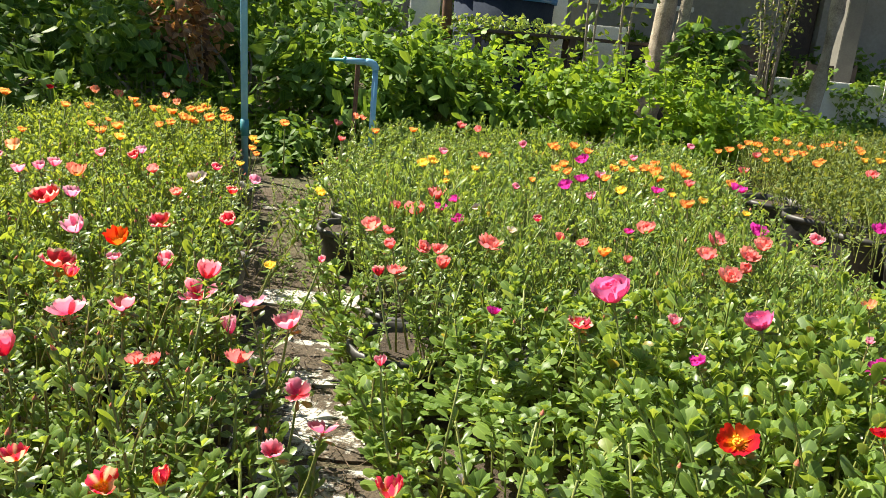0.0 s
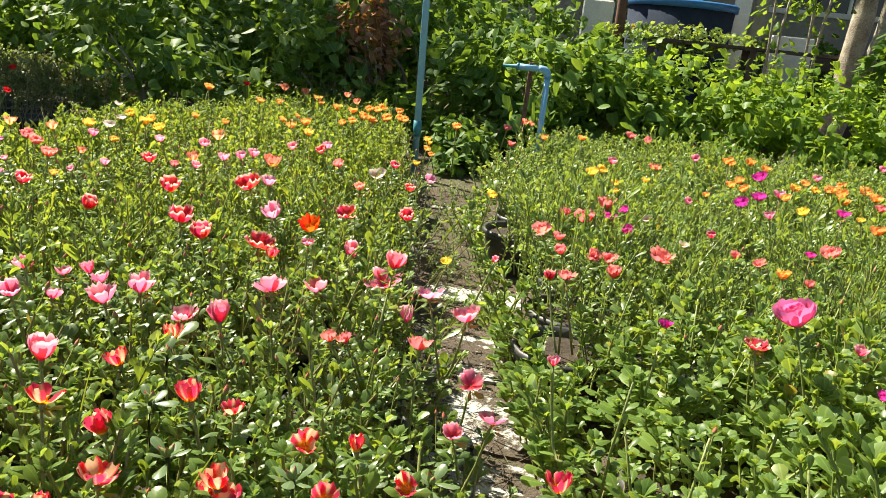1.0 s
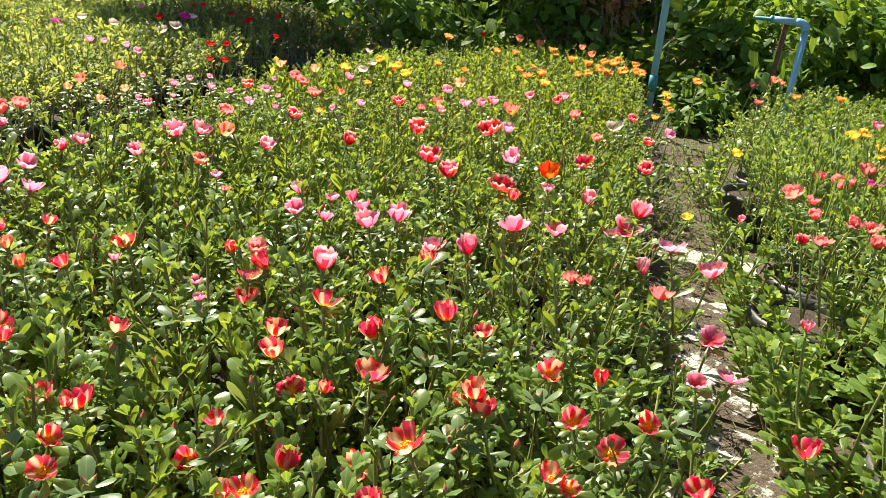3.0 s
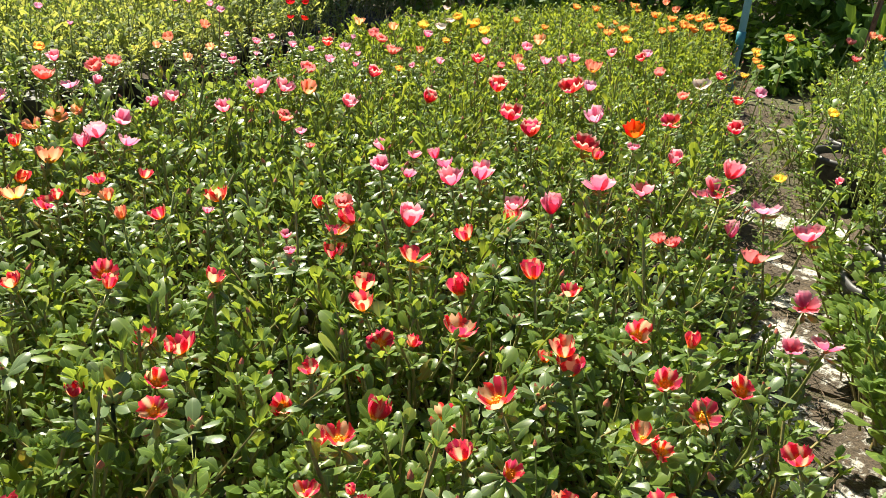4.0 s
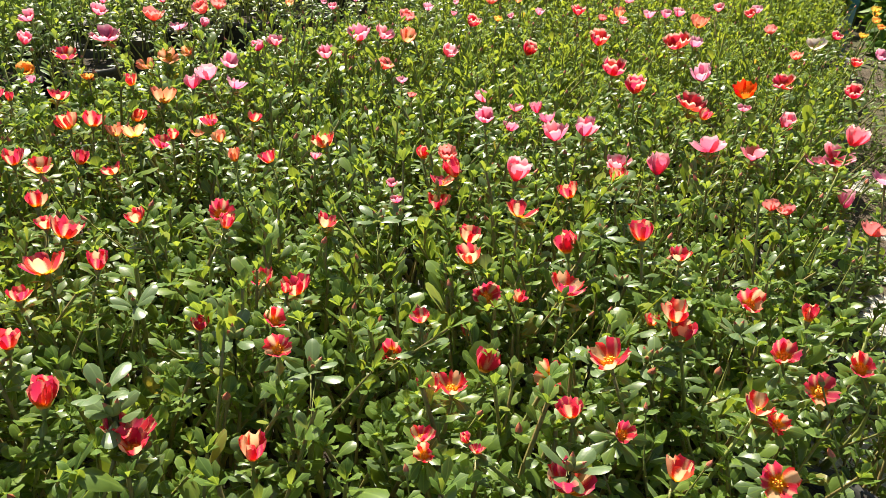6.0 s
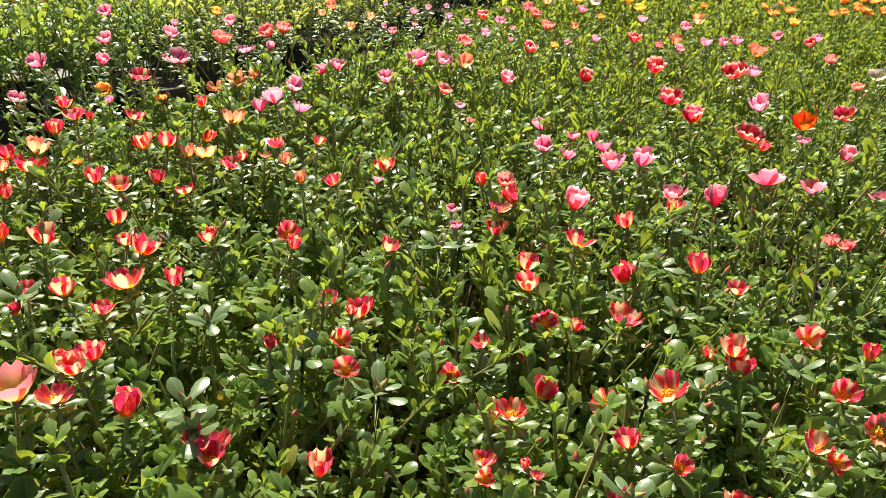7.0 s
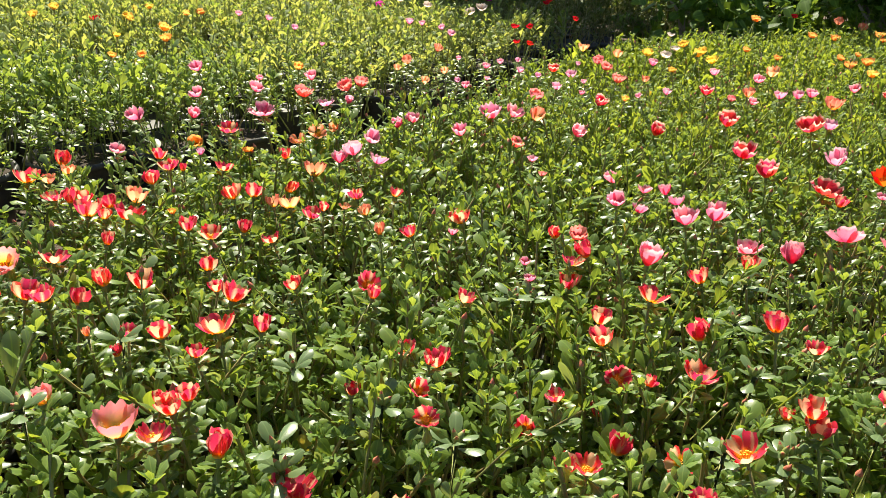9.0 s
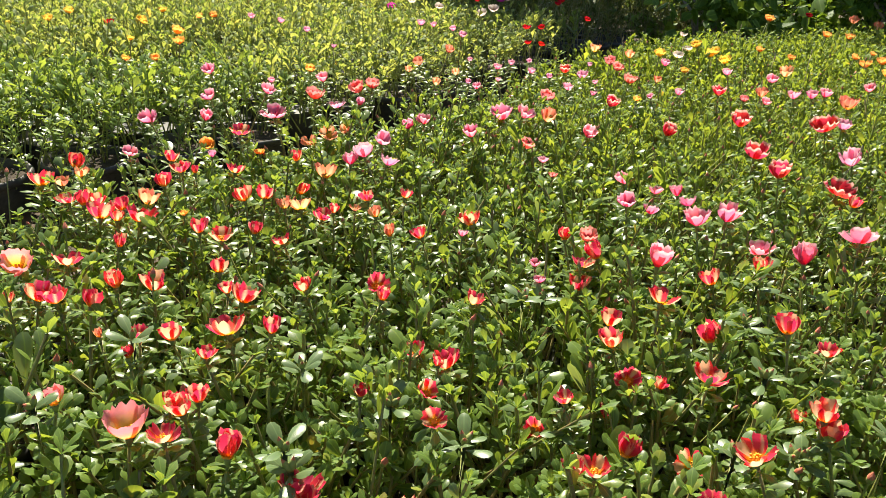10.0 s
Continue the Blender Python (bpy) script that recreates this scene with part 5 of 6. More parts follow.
# ---------------------------------------------------------------- bushes behind the beds
def leaf_cloud(name, centre, size, count, length, mats, shape=HEART, tris=HEART_TRIS, hollow=0.5, gaps=None):
    """Leaves through a rounded uneven mound, denser towards its skin."""
    n = count
    d = rng.normal(0, 1, (n, 3))
    d /= np.linalg.norm(d, axis=1)[:, None]
    bulge = 1 + 0.22 * np.sin(4 * d[:, 0] + 2 * centre[0]) * np.cos(3 * d[:, 2] + centre[1]) + 0.16 * np.sin(9 * d[:, 0] + 7 * d[:, 1] + 5 * d[:, 2])
    r = bulge * (hollow + (1 - hollow) * rng.uniform(0, 1, n) ** 0.6)
    p = np.asarray(centre) + d * r[:, None] * np.asarray(size)
    keep = p[:, 2] > 0.02
    if gaps is not None:
        q = p * 1.0
        swell = np.sin(7 * q[:, 0] + 3 * q[:, 2]) * np.sin(8 * q[:, 2] + 2 * q[:, 1]) + 0.8 * np.sin(16 * q[:, 0] - 7 * q[:, 1] + 5) * np.sin(15 * q[:, 2] + 4 * q[:, 0]) + rng.normal(0, 0.22, len(q))
        keep &= swell > gaps
    p, d = p[keep], d[keep]
    n = len(p)
    yaw = np.arctan2(d[:, 1], d[:, 0]) + rng.normal(0, 0.9, n)
    lift = rng.normal(-0.65, 0.5, n)
    roll = rng.normal(0, 0.5, n)
    ln = length * rng.uniform(0.55, 1.25, n)
    dv = np.stack((np.cos(yaw) * np.cos(lift), np.sin(yaw) * np.cos(lift), np.sin(lift)), 1)
    sv = np.stack((-np.sin(yaw), np.cos(yaw), np.zeros(n)), 1)
    nv = np.cross(dv, sv)
    cr, sr = np.cos(roll)[:, None], np.sin(roll)[:, None]
    sv, nv = sv * cr + nv * sr, nv * cr - sv * sr
    v = p[:, None] + ln[:, None, None] * (shape[None, :, :1] * sv[:, None] * 0.68 + shape[None, :, 1:2] * dv[:, None] - shape[None, :, 2:] * nv[:, None])
    k = len(shape)
    t = (tris[None] + (np.arange(n) * k)[:, None, None]).reshape(-1, 3)
    return mesh_arrays(name, v.reshape(-1, 3), t, np.zeros(len(t), int), mats, np.tile(np.abs(shape[:, 0]) * 2, n))


def bush(label, centre, size, count, length, mat, lobes=5, category="bush", spread=0.55, gaps=None):
    thing = tagged(new("bush"), label, category, "bushes behind the beds")
    for i in range(lobes):
        a = 2.4 * i
        f = spread * math.sqrt((i + 0.5) / lobes)
        c = (centre[0] + size[0] * f * math.cos(a), centre[1] + size[1] * f * math.sin(a), centre[2] + size[2] * 0.35 * math.sin(i * 2.2))
        child("foliage", leaf_cloud("foliage", c, [s * (0.62 + 0.12 * math.sin(i * 3)) for s in size], count // lobes, length, [mat], gaps=gaps), thing)
        bm = bmesh.new()
        tube(bm, [(centre[0], centre[1], -0.02), ((centre[0] + c[0]) / 2 + 0.05, (centre[1] + c[1]) / 2, c[2] * 0.6), c], [0.013, 0.009, 0.004], 5)
        part("branch", bm, BARK, thing)
    return thing


# SHADE_LEAF bushes carry shade in their leaf colour; BUSH_LEAF ones are the sunlit tone.
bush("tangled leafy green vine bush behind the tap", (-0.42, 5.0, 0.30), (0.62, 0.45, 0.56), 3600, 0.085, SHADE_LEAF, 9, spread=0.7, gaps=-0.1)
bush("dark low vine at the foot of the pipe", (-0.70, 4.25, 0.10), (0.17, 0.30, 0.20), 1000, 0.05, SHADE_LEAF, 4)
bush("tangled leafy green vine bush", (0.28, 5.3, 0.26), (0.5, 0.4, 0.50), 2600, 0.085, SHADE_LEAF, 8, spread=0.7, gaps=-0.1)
bush("bright green leafy bush in the sun", (0.88, 5.35, 0.25), (0.6, 0.5, 0.52), 3800, 0.068, BUSH_LEAF, 11, spread=0.85, gaps=-0.25)
bush("bright green leafy bush in the sun", (1.68, 5.5, 0.24), (0.65, 0.5, 0.48), 4000, 0.068, BUSH_LEAF, 11, spread=0.85, gaps=-0.25)
bush("green leafy bush under the trees", (2.55, 6.2, 0.18), (0.7, 0.5, 0.34), 3600, 0.05, BUSH_LEAF, 8, spread=0.8)
bush("dark ivy-like bush below the pale trunk", (3.7, 7.0, 0.10), (1.1, 0.5, 0.28), 2400, 0.06, SHADE_LEAF, 8)
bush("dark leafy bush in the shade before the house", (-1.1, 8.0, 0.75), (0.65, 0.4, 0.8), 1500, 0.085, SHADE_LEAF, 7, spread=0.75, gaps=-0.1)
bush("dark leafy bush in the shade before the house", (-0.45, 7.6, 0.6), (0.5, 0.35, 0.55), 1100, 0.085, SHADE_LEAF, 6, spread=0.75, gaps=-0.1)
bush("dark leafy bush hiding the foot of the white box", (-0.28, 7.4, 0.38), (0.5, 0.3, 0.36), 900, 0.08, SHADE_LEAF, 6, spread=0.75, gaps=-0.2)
bush("dry brown dead leaves hanging in the hedge", (-1.5, 5.0, 0.62), (0.24, 0.16, 0.36), 300, 0.065, LEAF_DEAD, 5)
bush("low green bush in the shade of trees", (-0.1, 6.6, 0.32), (0.8, 0.5, 0.45), 2600, 0.06, BUSH_LEAF, 6)
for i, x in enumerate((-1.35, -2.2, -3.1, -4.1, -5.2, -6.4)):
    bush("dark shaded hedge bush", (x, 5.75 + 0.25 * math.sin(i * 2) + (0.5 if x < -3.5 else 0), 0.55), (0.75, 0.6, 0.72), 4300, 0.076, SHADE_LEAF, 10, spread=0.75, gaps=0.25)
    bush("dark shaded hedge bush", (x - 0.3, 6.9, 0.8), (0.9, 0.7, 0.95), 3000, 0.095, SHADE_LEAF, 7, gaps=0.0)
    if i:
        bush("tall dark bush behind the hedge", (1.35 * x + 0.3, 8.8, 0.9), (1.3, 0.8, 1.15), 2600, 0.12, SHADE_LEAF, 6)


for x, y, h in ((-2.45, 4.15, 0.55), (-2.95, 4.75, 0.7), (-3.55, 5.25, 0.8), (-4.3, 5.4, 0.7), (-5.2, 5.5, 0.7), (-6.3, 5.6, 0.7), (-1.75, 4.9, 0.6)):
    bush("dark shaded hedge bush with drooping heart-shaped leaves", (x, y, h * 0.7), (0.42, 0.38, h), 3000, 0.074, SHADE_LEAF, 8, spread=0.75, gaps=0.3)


def shoots(name, label, rows, length, mat):
    """Upright leafy shoots that break the outline of the bushes."""
    t = Template()
    for x, y, z, h in rows:
        lean = rng.normal(0, 0.12, 2)
        t.stem([(x, y, z), (x + lean[0] * h, y + lean[1] * h, z + h)], 0.004, 0.002, 1)
        yaw = rng.uniform(0, 6.28)
        for k in range(9):
            u = 0.2 + 0.8 * k / 8
            yaw += 2.4
            ln = length * rng.uniform(0.6, 1.2) * (1.2 - 0.6 * u)
            t.put(leaf_verts(HEART, np.array((x + lean[0] * h * u, y + lean[1] * h * u, z + h * u)), yaw, rng.normal(0.1, 0.4), rng.normal(0, 0.3), ln, ln * 0.8), HEART_TRIS, 0, HEART)
    t.done()
    return tagged(new(name, mesh_arrays(name, t.v, t.t, t.m, [mat, STEM], t.e)), label, "shoots", kind="stuff")


shoots("bush_shoots", "upright young shoots rising from the bushes", [(rng.uniform(-0.9, 1.9), rng.uniform(4.75, 5.6), rng.uniform(0.35, 0.60), rng.uniform(0.12, 0.26)) for _ in range(90)], 0.06, BUSH_LEAF)
shoots("bush_shoots", "light weeds along the hedge's foot", [(rng.uniform(-2.4, -0.95), rng.uniform(4.6, 5.0), 0.0, rng.uniform(0.25, 0.42)) for _ in range(70)], 0.08, BUSH_LEAF)


# ---------------------------------------------------------------- house and yard at the back
GREYPOST = plain_material("grey_post", (0.12, 0.115, 0.10), (0.20, 0.19, 0.17), 6.0, 0.9, bump=0.3)


def flower_pot(x, y, r):
    thing = tagged(new("flower_pot"), "terracotta pot with a dark leafy plant by the house", "pot", "pots by the house")
    thing.location = (x, y, 0)
    part("pot_wall", lathe(bmesh.new(), [(0.001, 0), (r * 0.7, 0), (r, r * 1.7), (r * 0.9, r * 1.7), (r * 0.85, r * 1.4), (0.001, r * 1.4)], 14), TERRACOTTA, thing, smooth=True)
    part("rim", lathe(bmesh.new(), [(r * 0.98, r * 1.6), (r * 1.1, r * 1.6), (r * 1.1, r * 1.85), (r * 0.93, r * 1.85)], 14), TERRACOTTA, thing)
    child("foliage", leaf_cloud("foliage", (0, 0, r * 3.6), (r * 1.7, r * 1.5, r * 2.2), 160, r * 0.7, [SHADE_LEAF], SPOON, LEAF_TRIS, hollow=0.1), thing)


for i in range(11):
    flower_pot(2.55 + 0.47 * i + 0.1 * math.sin(i * 4), 10.6 + 0.3 * math.sin(i * 2.3), 0.15 + 0.03 * math.sin(i * 3.1))
for bx, by, bz in ((-1.3, 9.6, 0.45), (-2.4, 9.9, 0.9), (3.3, 11.2, 0.5), (5.2, 10.9, 0.5), (7.0, 10.6, 0.6), (1.0, 11.2, 0.6), (0.2, 10.8, 0.9), (2.6, 9.4, 0.35)):
    bush("dark shrub in the shade by the house", (bx, by, bz), (0.75, 0.3, bz), 1300, 0.08, SHADE_LEAF, 5)
# Added shrubs: a dark band standing in for shaded clutter by the house.
for bx, by, bz in ((1.75, 10.1, 0.55), (2.3, 10.2, 0.6), (2.95, 10.0, 0.5), (3.6, 10.1, 0.62), (4.1, 10.2, 0.55), (4.9, 10.0, 0.6), (5.6, 10.1, 0.55)):
    bush("dark potted shrub in the shade of the porch", (bx, by, bz), (0.34, 0.26, bz), 520, 0.085, SHADE_LEAF, 5)


def crate(x, y, w, h, mat, label):
    """A low slatted crate."""
    thing = tagged(new("crate"), label, "crate", "crates under the porch")
    thing.location = (x, y, 0)
    for i in range(4):
        z = h * (i + 0.1) / 4
        for yy in (-w * 0.35, w * 0.35):
            part("slat", box(bmesh.new(), (-w / 2, yy - 0.008, z), (w / 2, yy + 0.008, z + h * 0.19), 0.003), mat, thing)
    for sx in (-1, 1):
        for sy in (-1, 1):
            part("corner_post", box(bmesh.new(), (sx * w / 2 - 0.02, sy * w * 0.32 - 0.02, 0), (sx * w / 2 + 0.02, sy * w * 0.32 + 0.02, h)), mat, thing)
    return thing


# Added dark crates stand in for indistinct clutter in the shade.
crate(2.05, 9.55, 0.5, 0.86, DARKWOOD, "dark stand-in crate for clutter in the house's shade")
crate(3.3, 9.6, 0.6, 0.95, DARKWOOD, "dark stand-in crate for clutter in the house's shade")
crate(4.45, 9.75, 0.55, 0.80, DARKWOOD, "dark stand-in crate for clutter in the house's shade")
bm = tube(bmesh.new(), [(4.72, 8.8, 0), (4.70, 8.8, 0.8), (4.80, 8.8, 2.4)], 0.012, 8)
tagged(new("pole", mesh_of("pole", bm, WHITEWASH, smooth=True)), "thin pale pole leaning beside the garden wall", "pole")
bm = tube(bmesh.new(), [(-0.02, 8.6, 0), (-0.05, 8.6, 1.0), (-0.08, 8.6, 2.2)], [0.06, 0.05, 0.045], 8)
tagged(new("dead_trunk", mesh_of("dead_trunk", bm, RUST, smooth=True)), "thin dark dead trunk beside the white box", "trunk")
bm = tube(bmesh.new(), [(-1.46, 5.15, 0), (-1.45, 5.15, 0.5), (-1.49, 5.17, 0.9), (-1.52, 5.2, 1.6)], [0.055, 0.045, 0.05, 0.045], 9)
tagged(new("dead_trunk", mesh_of("dead_trunk", bm, BARK_BROWN, smooth=True)), "brown peeling trunk standing in the dark hedge", "trunk")
def house():
    """A plain house with posts, a doorway and a window band along its front."""
    thing = tagged(new("house"), "low grey plastered house in the shade", "house")
    # wall panels round the doorway and the window
    for lo, hi in (((-2.5, 12.0, 0), (1.9, 12.25, 3.2)), ((1.9, 12.0, 0), (3.4, 12.25, 1.42)), ((1.9, 12.0, 2.3), (3.4, 12.25, 3.2)), ((3.4, 12.0, 0), (4.75, 12.25, 3.2)),
                   ((4.75, 12.0, 2.02), (5.3, 12.25, 3.2)), ((5.3, 12.0, 0), (14.0, 12.25, 3.2)), ((-2.5, 15.8, 0), (14.0, 16.0, 3.2))):
        part("wall", box(bmesh.new(), lo, hi), PLASTER, thing)
    part("door", box(bmesh.new(), (4.77, 12.12, 0), (5.28, 12.17, 2.0), 0.006), DARKWOOD, thing, "dark wooden door")
    frame_box = part("window_frame", box(bmesh.new(), (1.86, 11.96, 1.36), (3.44, 12.05, 1.43), 0.006), WHITEWASH, thing, "white window sill")
    part("pane", box(bmesh.new(), (1.92, 12.12, 1.43), (3.38, 12.13, 2.29)), GLASS, frame_box, "dark window pane")
    for x in (1.9, 2.4, 2.9, 3.38):
        part("mullion", box(bmesh.new(), (x - 0.02, 12.08, 1.43), (x + 0.02, 12.12, 2.3)), WHITEWASH, frame_box, "white mullion")
    part("roof", box(bmesh.new(), (-3.2, 10.7, 3.2), (14.6, 17.0, 3.4), 0.03), DARKWOOD, thing)
    for x, y, w, mat in ((1.27, 10.0, 0.085, WHITEWASH), (1.50, 10.2, 0.075, PLASTER), (4.57, 9.6, 0.10, GREYPOST), (6.6, 10.2, 0.1, PLASTER)):
        part("post", box(bmesh.new(), (x - w, y - w, 0.0), (x + w, y + w, 3.2), 0.008), mat, thing, "square plastered post")
    return thing


def water_tub():
    thing = tagged(new("water_tub"), "large blue-grey plastic water tub with a bright blue rim", "tub")
    bm = lathe(bmesh.new(), [(0.001, 0.0), (0.50, 0.0), (0.53, 0.04), (0.58, 1.18), (0.56, 1.18), (0.51, 0.08), (0.001, 0.08)], 28, (0.58, 9.6))
    # Blue-grey darkened to put the trees' shade into the wall's colour.
    part("tub_wall", bm, plain_material("shaded_blue_plastic", (0.02, 0.028, 0.05), (0.045, 0.055, 0.08), 5.0, 0.9, spec=0.1), thing, smooth=True)
    bm = lathe(bmesh.new(), [(0.575, 1.17), (0.61, 1.17), (0.615, 1.23), (0.59, 1.25), (0.56, 1.23), (0.56, 1.17)], 28, (0.58, 9.6))
    part("rim", bm, plain_material("blue_plastic", (0.02, 0.12, 0.34), (0.04, 0.18, 0.42), 8.0, 0.4), thing, "bright blue rolled rim", smooth=True)
    return thing


def plant_bench():
    """A dark slatted bench with a row of leafy trays."""
    thing = tagged(new("plant_bench"), "dark wooden plant bench in front of the house", "bench")
    for i in range(5):
        part("slat", box(bmesh.new(), (0.2, 8.35 + 0.12 * i, 0.80), (2.35, 8.45 + 0.12 * i, 0.83), 0.004), DARKWOOD, thing)
    for x in (0.3, 1.25, 2.25):
        for y in (8.4, 8.9):
            part("leg", box(bmesh.new(), (x - 0.03, y - 0.03, 0), (x + 0.03, y + 0.03, 0.80)), DARKWOOD, thing)
    return thing


house()
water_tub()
plant_bench()
bm = box(bmesh.new(), (-0.46, 8.9, 0.0), (-0.14, 9.2, 1.16), 0.01)
bmesh.ops.bevel(bm, geom=[e for e in bm.edges if e.calc_length() > 0.25], offset=0.004, segments=1, affect="EDGES")
tagged(new("white_box", mesh_of("white_box", bm, WHITEWASH)), "upright white box standing in the sun", "box")
tray = leaf_cloud("tray_plants", (0.55, 8.6, 0.86), (0.75, 0.22, 0.13), 900, 0.05, [LEAF_FINE])
tagged(new("tray_plants", tray), "pale green seedlings crowded on the bench", "plants", kind="stuff")
bm = box(bmesh.new(), (1.55, 9.35, 0.0), (1.98, 9.55, 0.99), 0.01)
tagged(new("low_wall", mesh_of("low_wall", bm, WHITEWASH)), "low white wall end behind the bench", "wall", kind="structure")
bm = box(bmesh.new(), (2.9, 9.0, 0.0), (6.0, 9.18, 0.60), 0.012)
tagged(new("garden_wall", mesh_of("garden_wall", bm, WHITEWASH)), "low whitewashed garden wall under ivy", "wall", kind="structure")
ivy = leaf_cloud("ivy", (4.3, 8.93, 0.35), (1.7, 0.10, 0.36), 3600, 0.06, [SHADE_LEAF], gaps=-0.15)
tagged(new("ivy", ivy), "dark ivy leaves over the garden wall", "ivy", kind="stuff")


def shrub(label, base, top, stems, leaves, length, mat):
    """Thin upright stems with sparse leaves."""
    thing = tagged(new("shrub"), label, "shrub", "shrubs of the yard")
    b, t = Vector(base), Vector(top)
    for i in range(stems):
        off = Vector((0.16 * math.sin(i * 2.4), 0.1 * math.cos(i * 2.4), 0))
        part("stem", tube(bmesh.new(), [b + off * 0.3, b.lerp(t, 0.5) + off * 0.6, t + off * 1.6], [0.018, 0.013, 0.005], 6), BARK, thing, smooth=True)
    child("foliage", leaf_cloud("foliage", (t + b) / 2 + Vector((0, 0, (t - b).length * 0.22)), (0.28, 0.22, (t - b).length * 0.36), leaves, length, [mat], SPOON, LEAF_TRIS, hollow=0.2), thing)
    return thing


shrub("thin-stemmed shrub with wispy pale leaves", (3.48, 8.9, 0), (3.42, 8.9, 1.75), 7, 560, 0.048, LEAF_DRY)
shrub("slender lichen-spotted grey sapling", (1.36, 8.0, 0), (1.28, 8.0, 2.0), 2, 120, 0.09, BUSH_LEAF)
shrub("slender grey sapling with a few leaves", (1.68, 8.05, 0), (1.63, 8.0, 2.0), 2, 120, 0.09, BUSH_LEAF)
bush("big-leaved climbing plant beside the trunk", (2.38, 7.6, 0.72), (0.30, 0.22, 0.42), 420, 0.12, SHADE_LEAF, 6, spread=0.8)


def tree(label, base, top, r0, r1, crown=None, leaves=5000):
    thing = tagged(new("tree"), label, "tree", "trees of the yard")
    b, t = Vector(base), Vector(top)
    pts = [b.lerp(t, u) + Vector((0.06 * math.sin(5 * u), 0.05 * math.cos(4 * u), 0)) for u in (0, 0.06, 0.2, 0.4, 0.6, 0.8, 1.0)]
    part("trunk", tube(bmesh.new(), pts, [r0 * 1.5, r0 * 1.1, r0, (r0 * 2 + r1) / 3, (r0 + r1) / 2, r1 * 1.2, r1], 12), BARK, thing, smooth=True)
    for i in range(4):
        a = i * 1.7
        part("limb", tube(bmesh.new(), [pts[-2], t + Vector((math.cos(a) * 0.5, math.sin(a) * 0.5, 0.5)), t + Vector((math.cos(a) * 1.3, math.sin(a) * 1.3, 1.2))], [r1, r1 * 0.6, r1 * 0.25], 7), BARK, thing)
    child("crown", leaf_cloud("crown", t + Vector((0, 0, 1.2)), crown or (1.8, 1.8, 1.2), leaves, 0.12, [BUSH_LEAF], hollow=0.3, gaps=-0.1), thing)
    return thing


tree("pale-barked tree leaning over the garden wall", (3.36, 7.5, 0), (3.42, 7.6, 3.0), 0.068, 0.06)
# Next two trees: crowns out of view, added to cast shade on hedge and bed.
tree("unseen tree added so that its crown shades the hedge", (-6.3, 6.4, 0), (-5.43, 4.78, 2.7), 0.09, 0.07, (0.70, 0.66, 0.48), 3600)
tree("unseen tree added so that its crown shades the hedge", (-4.6, 7.4, 0), (-4.45, 6.7, 3.0), 0.09, 0.07, (0.85, 1.3, 0.6), 2000)
tree("stout pale tree with torn bark", (2.0, 8.25, 0), (2.15, 8.3, 3.0), 0.10, 0.09)
tree("smooth pale grey leaning tree", (2.0, 7.9, 0), (2.34, 7.9, 2.6), 0.055, 0.05)


# ---------------------------------------------------------------- buds among the leaves
BUD = plain_material("pink_bud", (0.36, 0.07, 0.04), (0.55, 0.20, 0.11), 60.0, 0.5)
CALYX = plain_material("bud_calyx", (0.16, 0.20, 0.04), (0.30, 0.30, 0.08), 60.0, 0.5)


def bud_template():
    t = Template()
    ring = np.arange(5) * 2 * math.pi / 5
    prof, tip = [(0.0016, 0.0), (0.0042, 0.004), (0.0045, 0.009), (0.0034, 0.0125)], 0.018
    for (ra, za), (rb, zb), slot in ((prof[0], prof[1], 1), (prof[1], prof[2], 1), (prof[2], prof[3], 0), (prof[3], (0.0004, tip), 0)):
        a = np.stack((ra * np.cos(ring), ra * np.sin(ring), np.full(5, za)), 1)
        b = np.stack((rb * np.cos(ring), rb * np.sin(ring), np.full(5, zb)), 1)
        tr = []
        for k in range(5):
            tr += [(k, (k + 1) % 5, 5 + k), ((k + 1) % 5, 5 + (k + 1) % 5, 5 + k)]
        t.put(np.concatenate((a, b)), tr, slot)
    t.stem([(0.004, 0, -0.09), (0.002, 0, -0.04), (0, 0, 0)], 0.0018, 0.0016, 1)
    return t.done()


rows = []
for poly, n in ((LEFT_BED, 420), (RIGHT_BED, 60)):
    x, y = rng.uniform(-1.7, 1.4, 4000), rng.uniform(0.2, 3.0, 4000)
    ok, edge = inside(poly, x, y)
    x, y = x[ok][:n], y[ok][:n]
    n = len(x)
    sc = rng.uniform(0.45, 0.85, n)
    rows.append(np.stack((np.zeros(n), x, y, rng.normal(0.285, 0.018, n), rng.uniform(0, 6.28, n), rng.normal(0, .25, n), rng.normal(0, .25, n), sc, sc), 1))
tagged(new("flower_buds", scatter("flower_buds", [bud_template()], np.concatenate(rows), [BUD, CALYX])), "small closed red-tipped flower buds among the leaves", "buds", kind="stuff")


# ---------------------------------------------------------------- stout shoots with pods among the flowers
LEAF_WAXY = leaf_material("waxy_leaf", (0.075, 0.135, 0.050), (0.115, 0.180, 0.075), (0.175, 0.245, 0.105), 0.28, 0.34, spec=0.5)


def wide_leaf(length, width):
    return mesh_arrays("leaf", leaf_verts(ROUND, np.zeros(3), 0.0, 0.0, 0.0, length, length * width), ROUND_TRIS, np.zeros(len(ROUND_TRIS), int), [LEAF_WAXY], np.abs(ROUND[:, 0]) * 2)


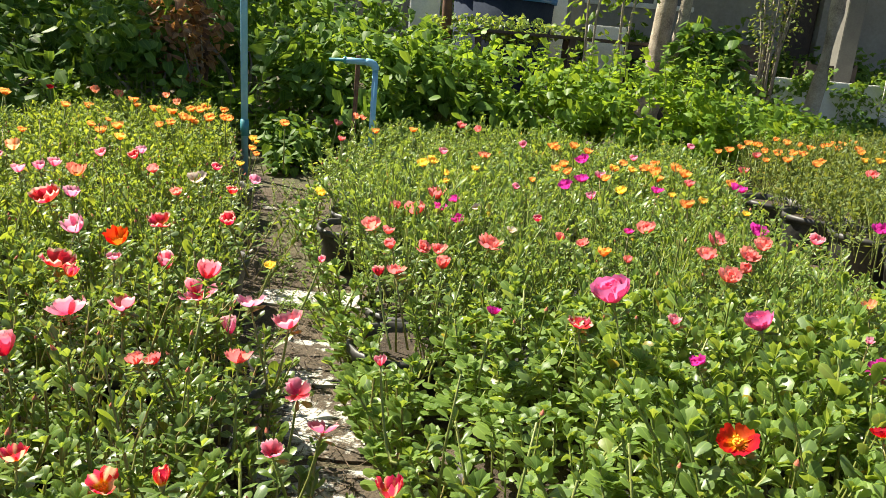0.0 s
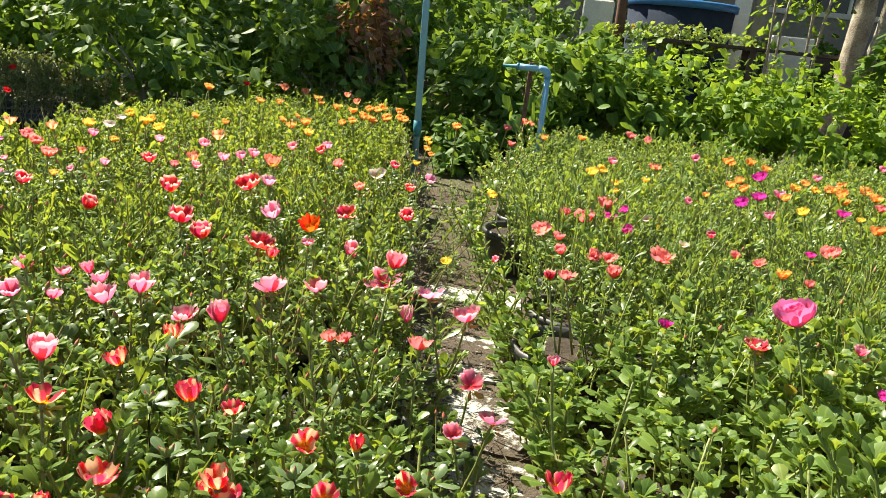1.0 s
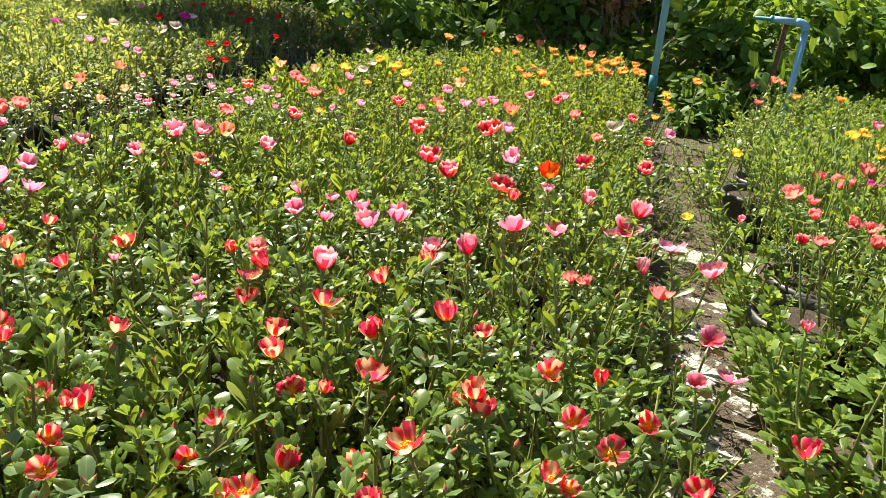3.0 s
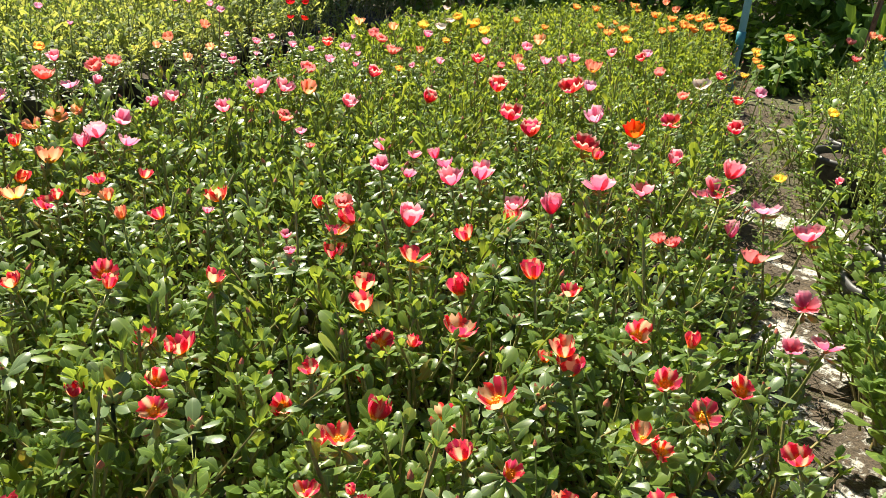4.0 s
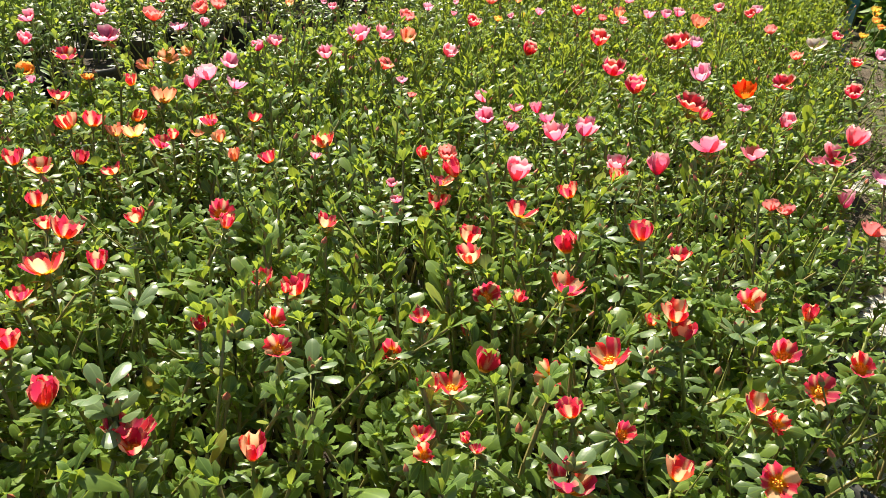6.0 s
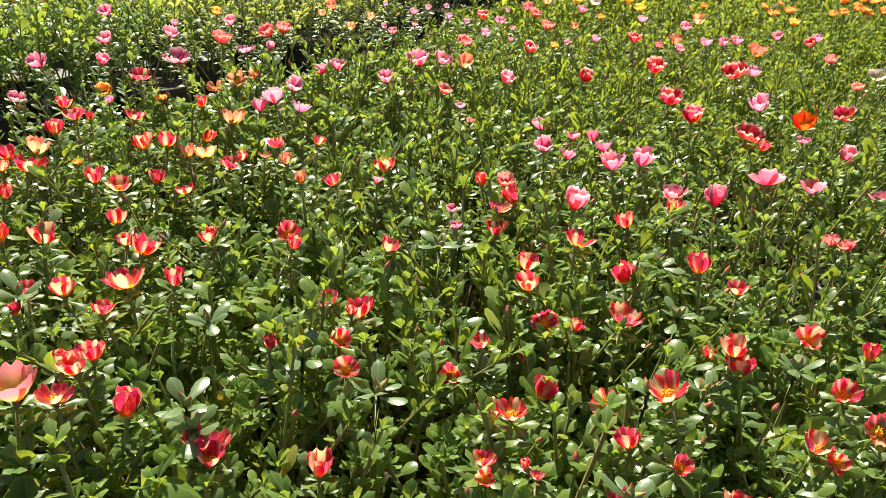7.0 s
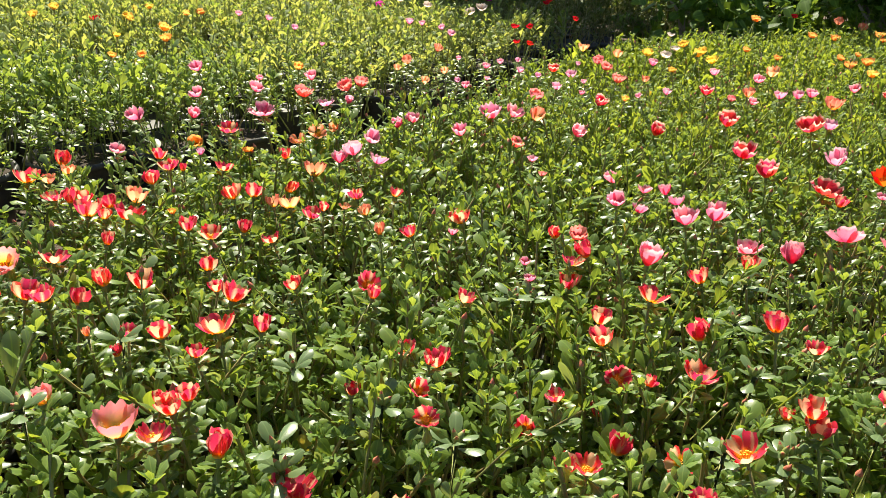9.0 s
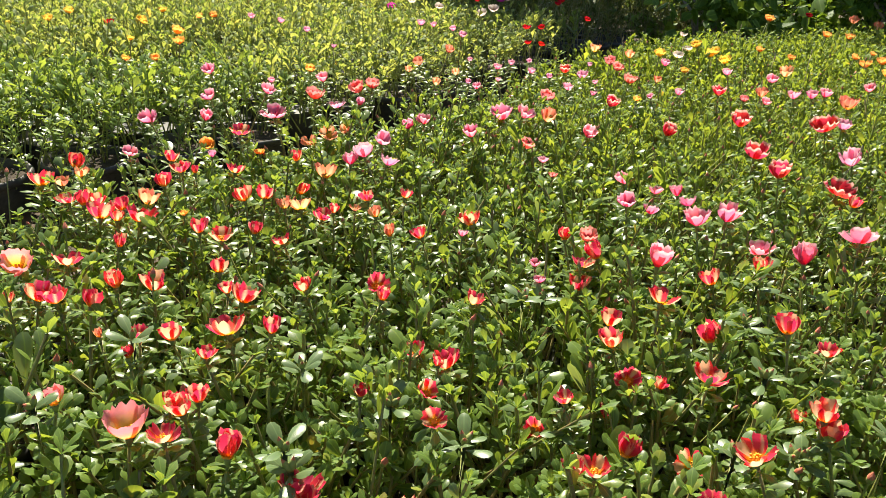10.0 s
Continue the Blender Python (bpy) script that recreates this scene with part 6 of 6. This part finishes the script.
def pod_mesh():
    """A pointed green pod with a red tip."""
    bm = bmesh.new()
    lathe(bm, [(0.0005, 0.0), (0.0024, 0.0015), (0.0033, 0.0045), (0.0030, 0.0075), (0.0017, 0.0108), (0.0003, 0.0140)], 8)
    me = mesh_of("pod", bm, STEM, BUD, smooth=True)
    for poly in me.polygons:
        if poly.center.z > 0.0105:
            poly.material_index = 1
    return me


WIDE_LEAVES = [wide_leaf(0.031, 0.44), wide_leaf(0.027, 0.50), wide_leaf(0.023, 0.46)]
POD = pod_mesh()


def pod_shoot(x, y, top, k):
    thing = tagged(new("pod_shoot"), "stout green shoot with broad waxy leaves round closed pods", "plant shoot", "shoots with pods")
    thing.location = (x, y, SOIL_Z)
    h = top - SOIL_Z
    bend = Vector((0.02 * math.cos(k * 2.1), 0.02 * math.sin(k * 2.1), 0))
    part("stem", tube(bmesh.new(), [-bend, bend * 0.1 + Vector((0, 0, h * 0.55)), Vector((0, 0, h))], [0.0034, 0.0030, 0.0026], 7), STEM, thing, smooth=True)
    for i in range(6):
        lift = 22 + 20 * math.sin(i * 2.3 + k)
        child("leaf", WIDE_LEAVES[(i + k) % 3], thing, m=Matrix.Translation((0, 0, h - 0.003 * (i % 3))) @ pose(0, 0, 0, 0, 0, 61 * i + 40 * k) @ pose(0, 0, 0, 14 * math.sin(i + k), -lift, 0))
    for i in range(2 + k % 2):
        child("pod", POD, thing, "green pod with a red tip", m=Matrix.Translation((0, 0, h)) @ pose(0, 0, 0, 0, 0, 130 * i + 50 * k) @ pose(0, 0, 0, 0, 16 + 14 * i, 0))
    return thing


POD_SHOOTS = [
    (-0.695, 0.392, 0.315), (-0.607, 0.281, 0.330), (-0.428, 0.423, 0.315), (-0.475, 0.554, 0.295), (-0.578, 0.519, 0.295),
    (-0.240, 0.768, 0.290), (-0.205, 0.828, 0.280), (-0.404, 1.087, 0.300), (-0.356, 0.980, 0.300), (-0.550, 0.805, 0.300),
    (-0.549, 0.840, 0.290), (-0.377, 0.561, 0.310), (-0.438, 0.423, 0.330), (-0.289, 0.909, 0.290), (-0.365, 0.682, 0.280),
    (-0.210, 0.821, 0.280), (-0.165, 0.926, 0.285), (-0.170, 0.620, 0.310), (-0.042, 0.993, 0.270),
]
for k, (x, y, z) in enumerate(POD_SHOOTS):
    pod_shoot(x, y, z, k)


# ---------------------------------------------------------------- bare stems
def lying_stem(a, b, sag, k):
    """A thick fleshy stem that sprawls between the pots with a few leaves."""
    thing = tagged(new("sprawling_stem"), "thick reddish portulaca stem sprawling at the bed's edge", "plant stem", "sprawling stems")
    thing.location = a
    d = Vector(b) - Vector(a)
    pts = [d * u + Vector((0.012 * math.sin(5 * u + k), 0.012 * math.cos(4 * u + k), -sag * math.sin(u * math.pi))) for u in (0, 0.17, 0.33, 0.5, 0.67, 0.83, 1)]
    part("stem", tube(bmesh.new(), pts, [0.0036, 0.0034, 0.0032, 0.003, 0.0026, 0.0022, 0.0016], 6), RED_STEM, thing, smooth=True)
    for i in range(9):
        u = 0.45 + 0.55 * i / 8
        at = d * u + Vector((0, 0, -sag * math.sin(u * math.pi)))
        child("leaf", LEAF_PIECES[i % 3], thing, m=Matrix.Translation(at) @ pose(0, 0, 0, 0, 0, 137 * i + 50 * k) @ pose(0, 0, 0, 0, -25 - 15 * math.sin(i), 0))


for k in range(14):
    u = k / 13
    y = 0.55 + 1.5 * u
    x = 0.42 - 0.25 * y
    lying_stem((x + 0.17, y + 0.05, 0.14), (x + 0.01 + 0.04 * math.sin(k), y - 0.08 + 0.05 * math.cos(k * 3), 0.15 + 0.03 * math.sin(k * 2)), 0.05, k)


def dry_stalk(x, y, k):
    """A spent straw-coloured stalk that stands above the leaves."""
    bm = bmesh.new()
    h, a = 0.075 + 0.03 * math.sin(k * 3.1), k * 2.4
    tube(bm, [(0, 0, -0.12), (0.008 * math.cos(a), 0.008 * math.sin(a), 0), (0.03 * math.cos(a), 0.03 * math.sin(a), h)], [0.0011, 0.0009, 0.0007], 5)
    lathe(bm, [(0.001, h - 0.002), (0.0026, h + 0.002), (0.0022, h + 0.006), (0.0006, h + 0.011)], 6, (0.03 * math.cos(a), 0.03 * math.sin(a)))
    ob = tagged(new("dry_stalk", mesh_of("dry_stalk", bm, STEM if k % 3 else DRY_STALK, smooth=True)), "spent straw-coloured portulaca stalk with a seed capsule", "plant stalk", "spent stalks")
    ob.location = (x, y, 0.26)


for k in range(34):
    y = 1.75 + 1.3 * ((k * 0.618) % 1)
    u = (k * 0.755) % 1
    if k % 3 == 0:
        dry_stalk(-0.25 - 0.2 * y - 0.9 * u, y, k)
    else:
        dry_stalk(0.32 - 0.2 * y + (0.65 + 0.05 * y) * u, y, k)

# ---------------------------------------------------------------- single grass blades
def grass_blade(base, top, bend, width=0.0022):
    """A long narrow blade with a folded midrib."""
    bm = bmesh.new()
    b, t = Vector(base), Vector(top)
    side = (t - b).cross(Vector((0, 1, 0))).normalized()
    rows = []
    for k in range(7):
        u = k / 6
        p = b.lerp(t, u) + Vector(bend) * u * u
        w = width * (1 - u) ** 0.6 + 0.0003
        rows.append([bm.verts.new(p - side * w), bm.verts.new(p + Vector((0, w * 0.5, 0))), bm.verts.new(p + side * w)])
    for a, c in zip(rows, rows[1:]):
        for i in (0, 1):
            bm.faces.new((a[i], a[i + 1], c[i + 1], c[i]))
    return tagged(new("grass_blade", mesh_of("grass_blade", bm, LEAF_GRASS, smooth=True)), "long narrow green grass blade among the portulaca", "grass", "grass blades")


for base, top, bend in (((-0.44, 0.93, 0.13), (-0.42, 0.96, 0.345), (0.01, 0.0, 0.0)), ((-0.30, 0.86, 0.13), (-0.26, 0.90, 0.33), (0.03, 0, -0.01)), 
                        ((0.08, 2.2, 0.12), (0.06, 2.22, 0.40), (-0.02, 0, -0.01)), ((0.62, 1.9, 0.12), (0.63, 1.92, 0.42), (0.02, 0, -0.01))):
    grass_blade(base, top, bend)
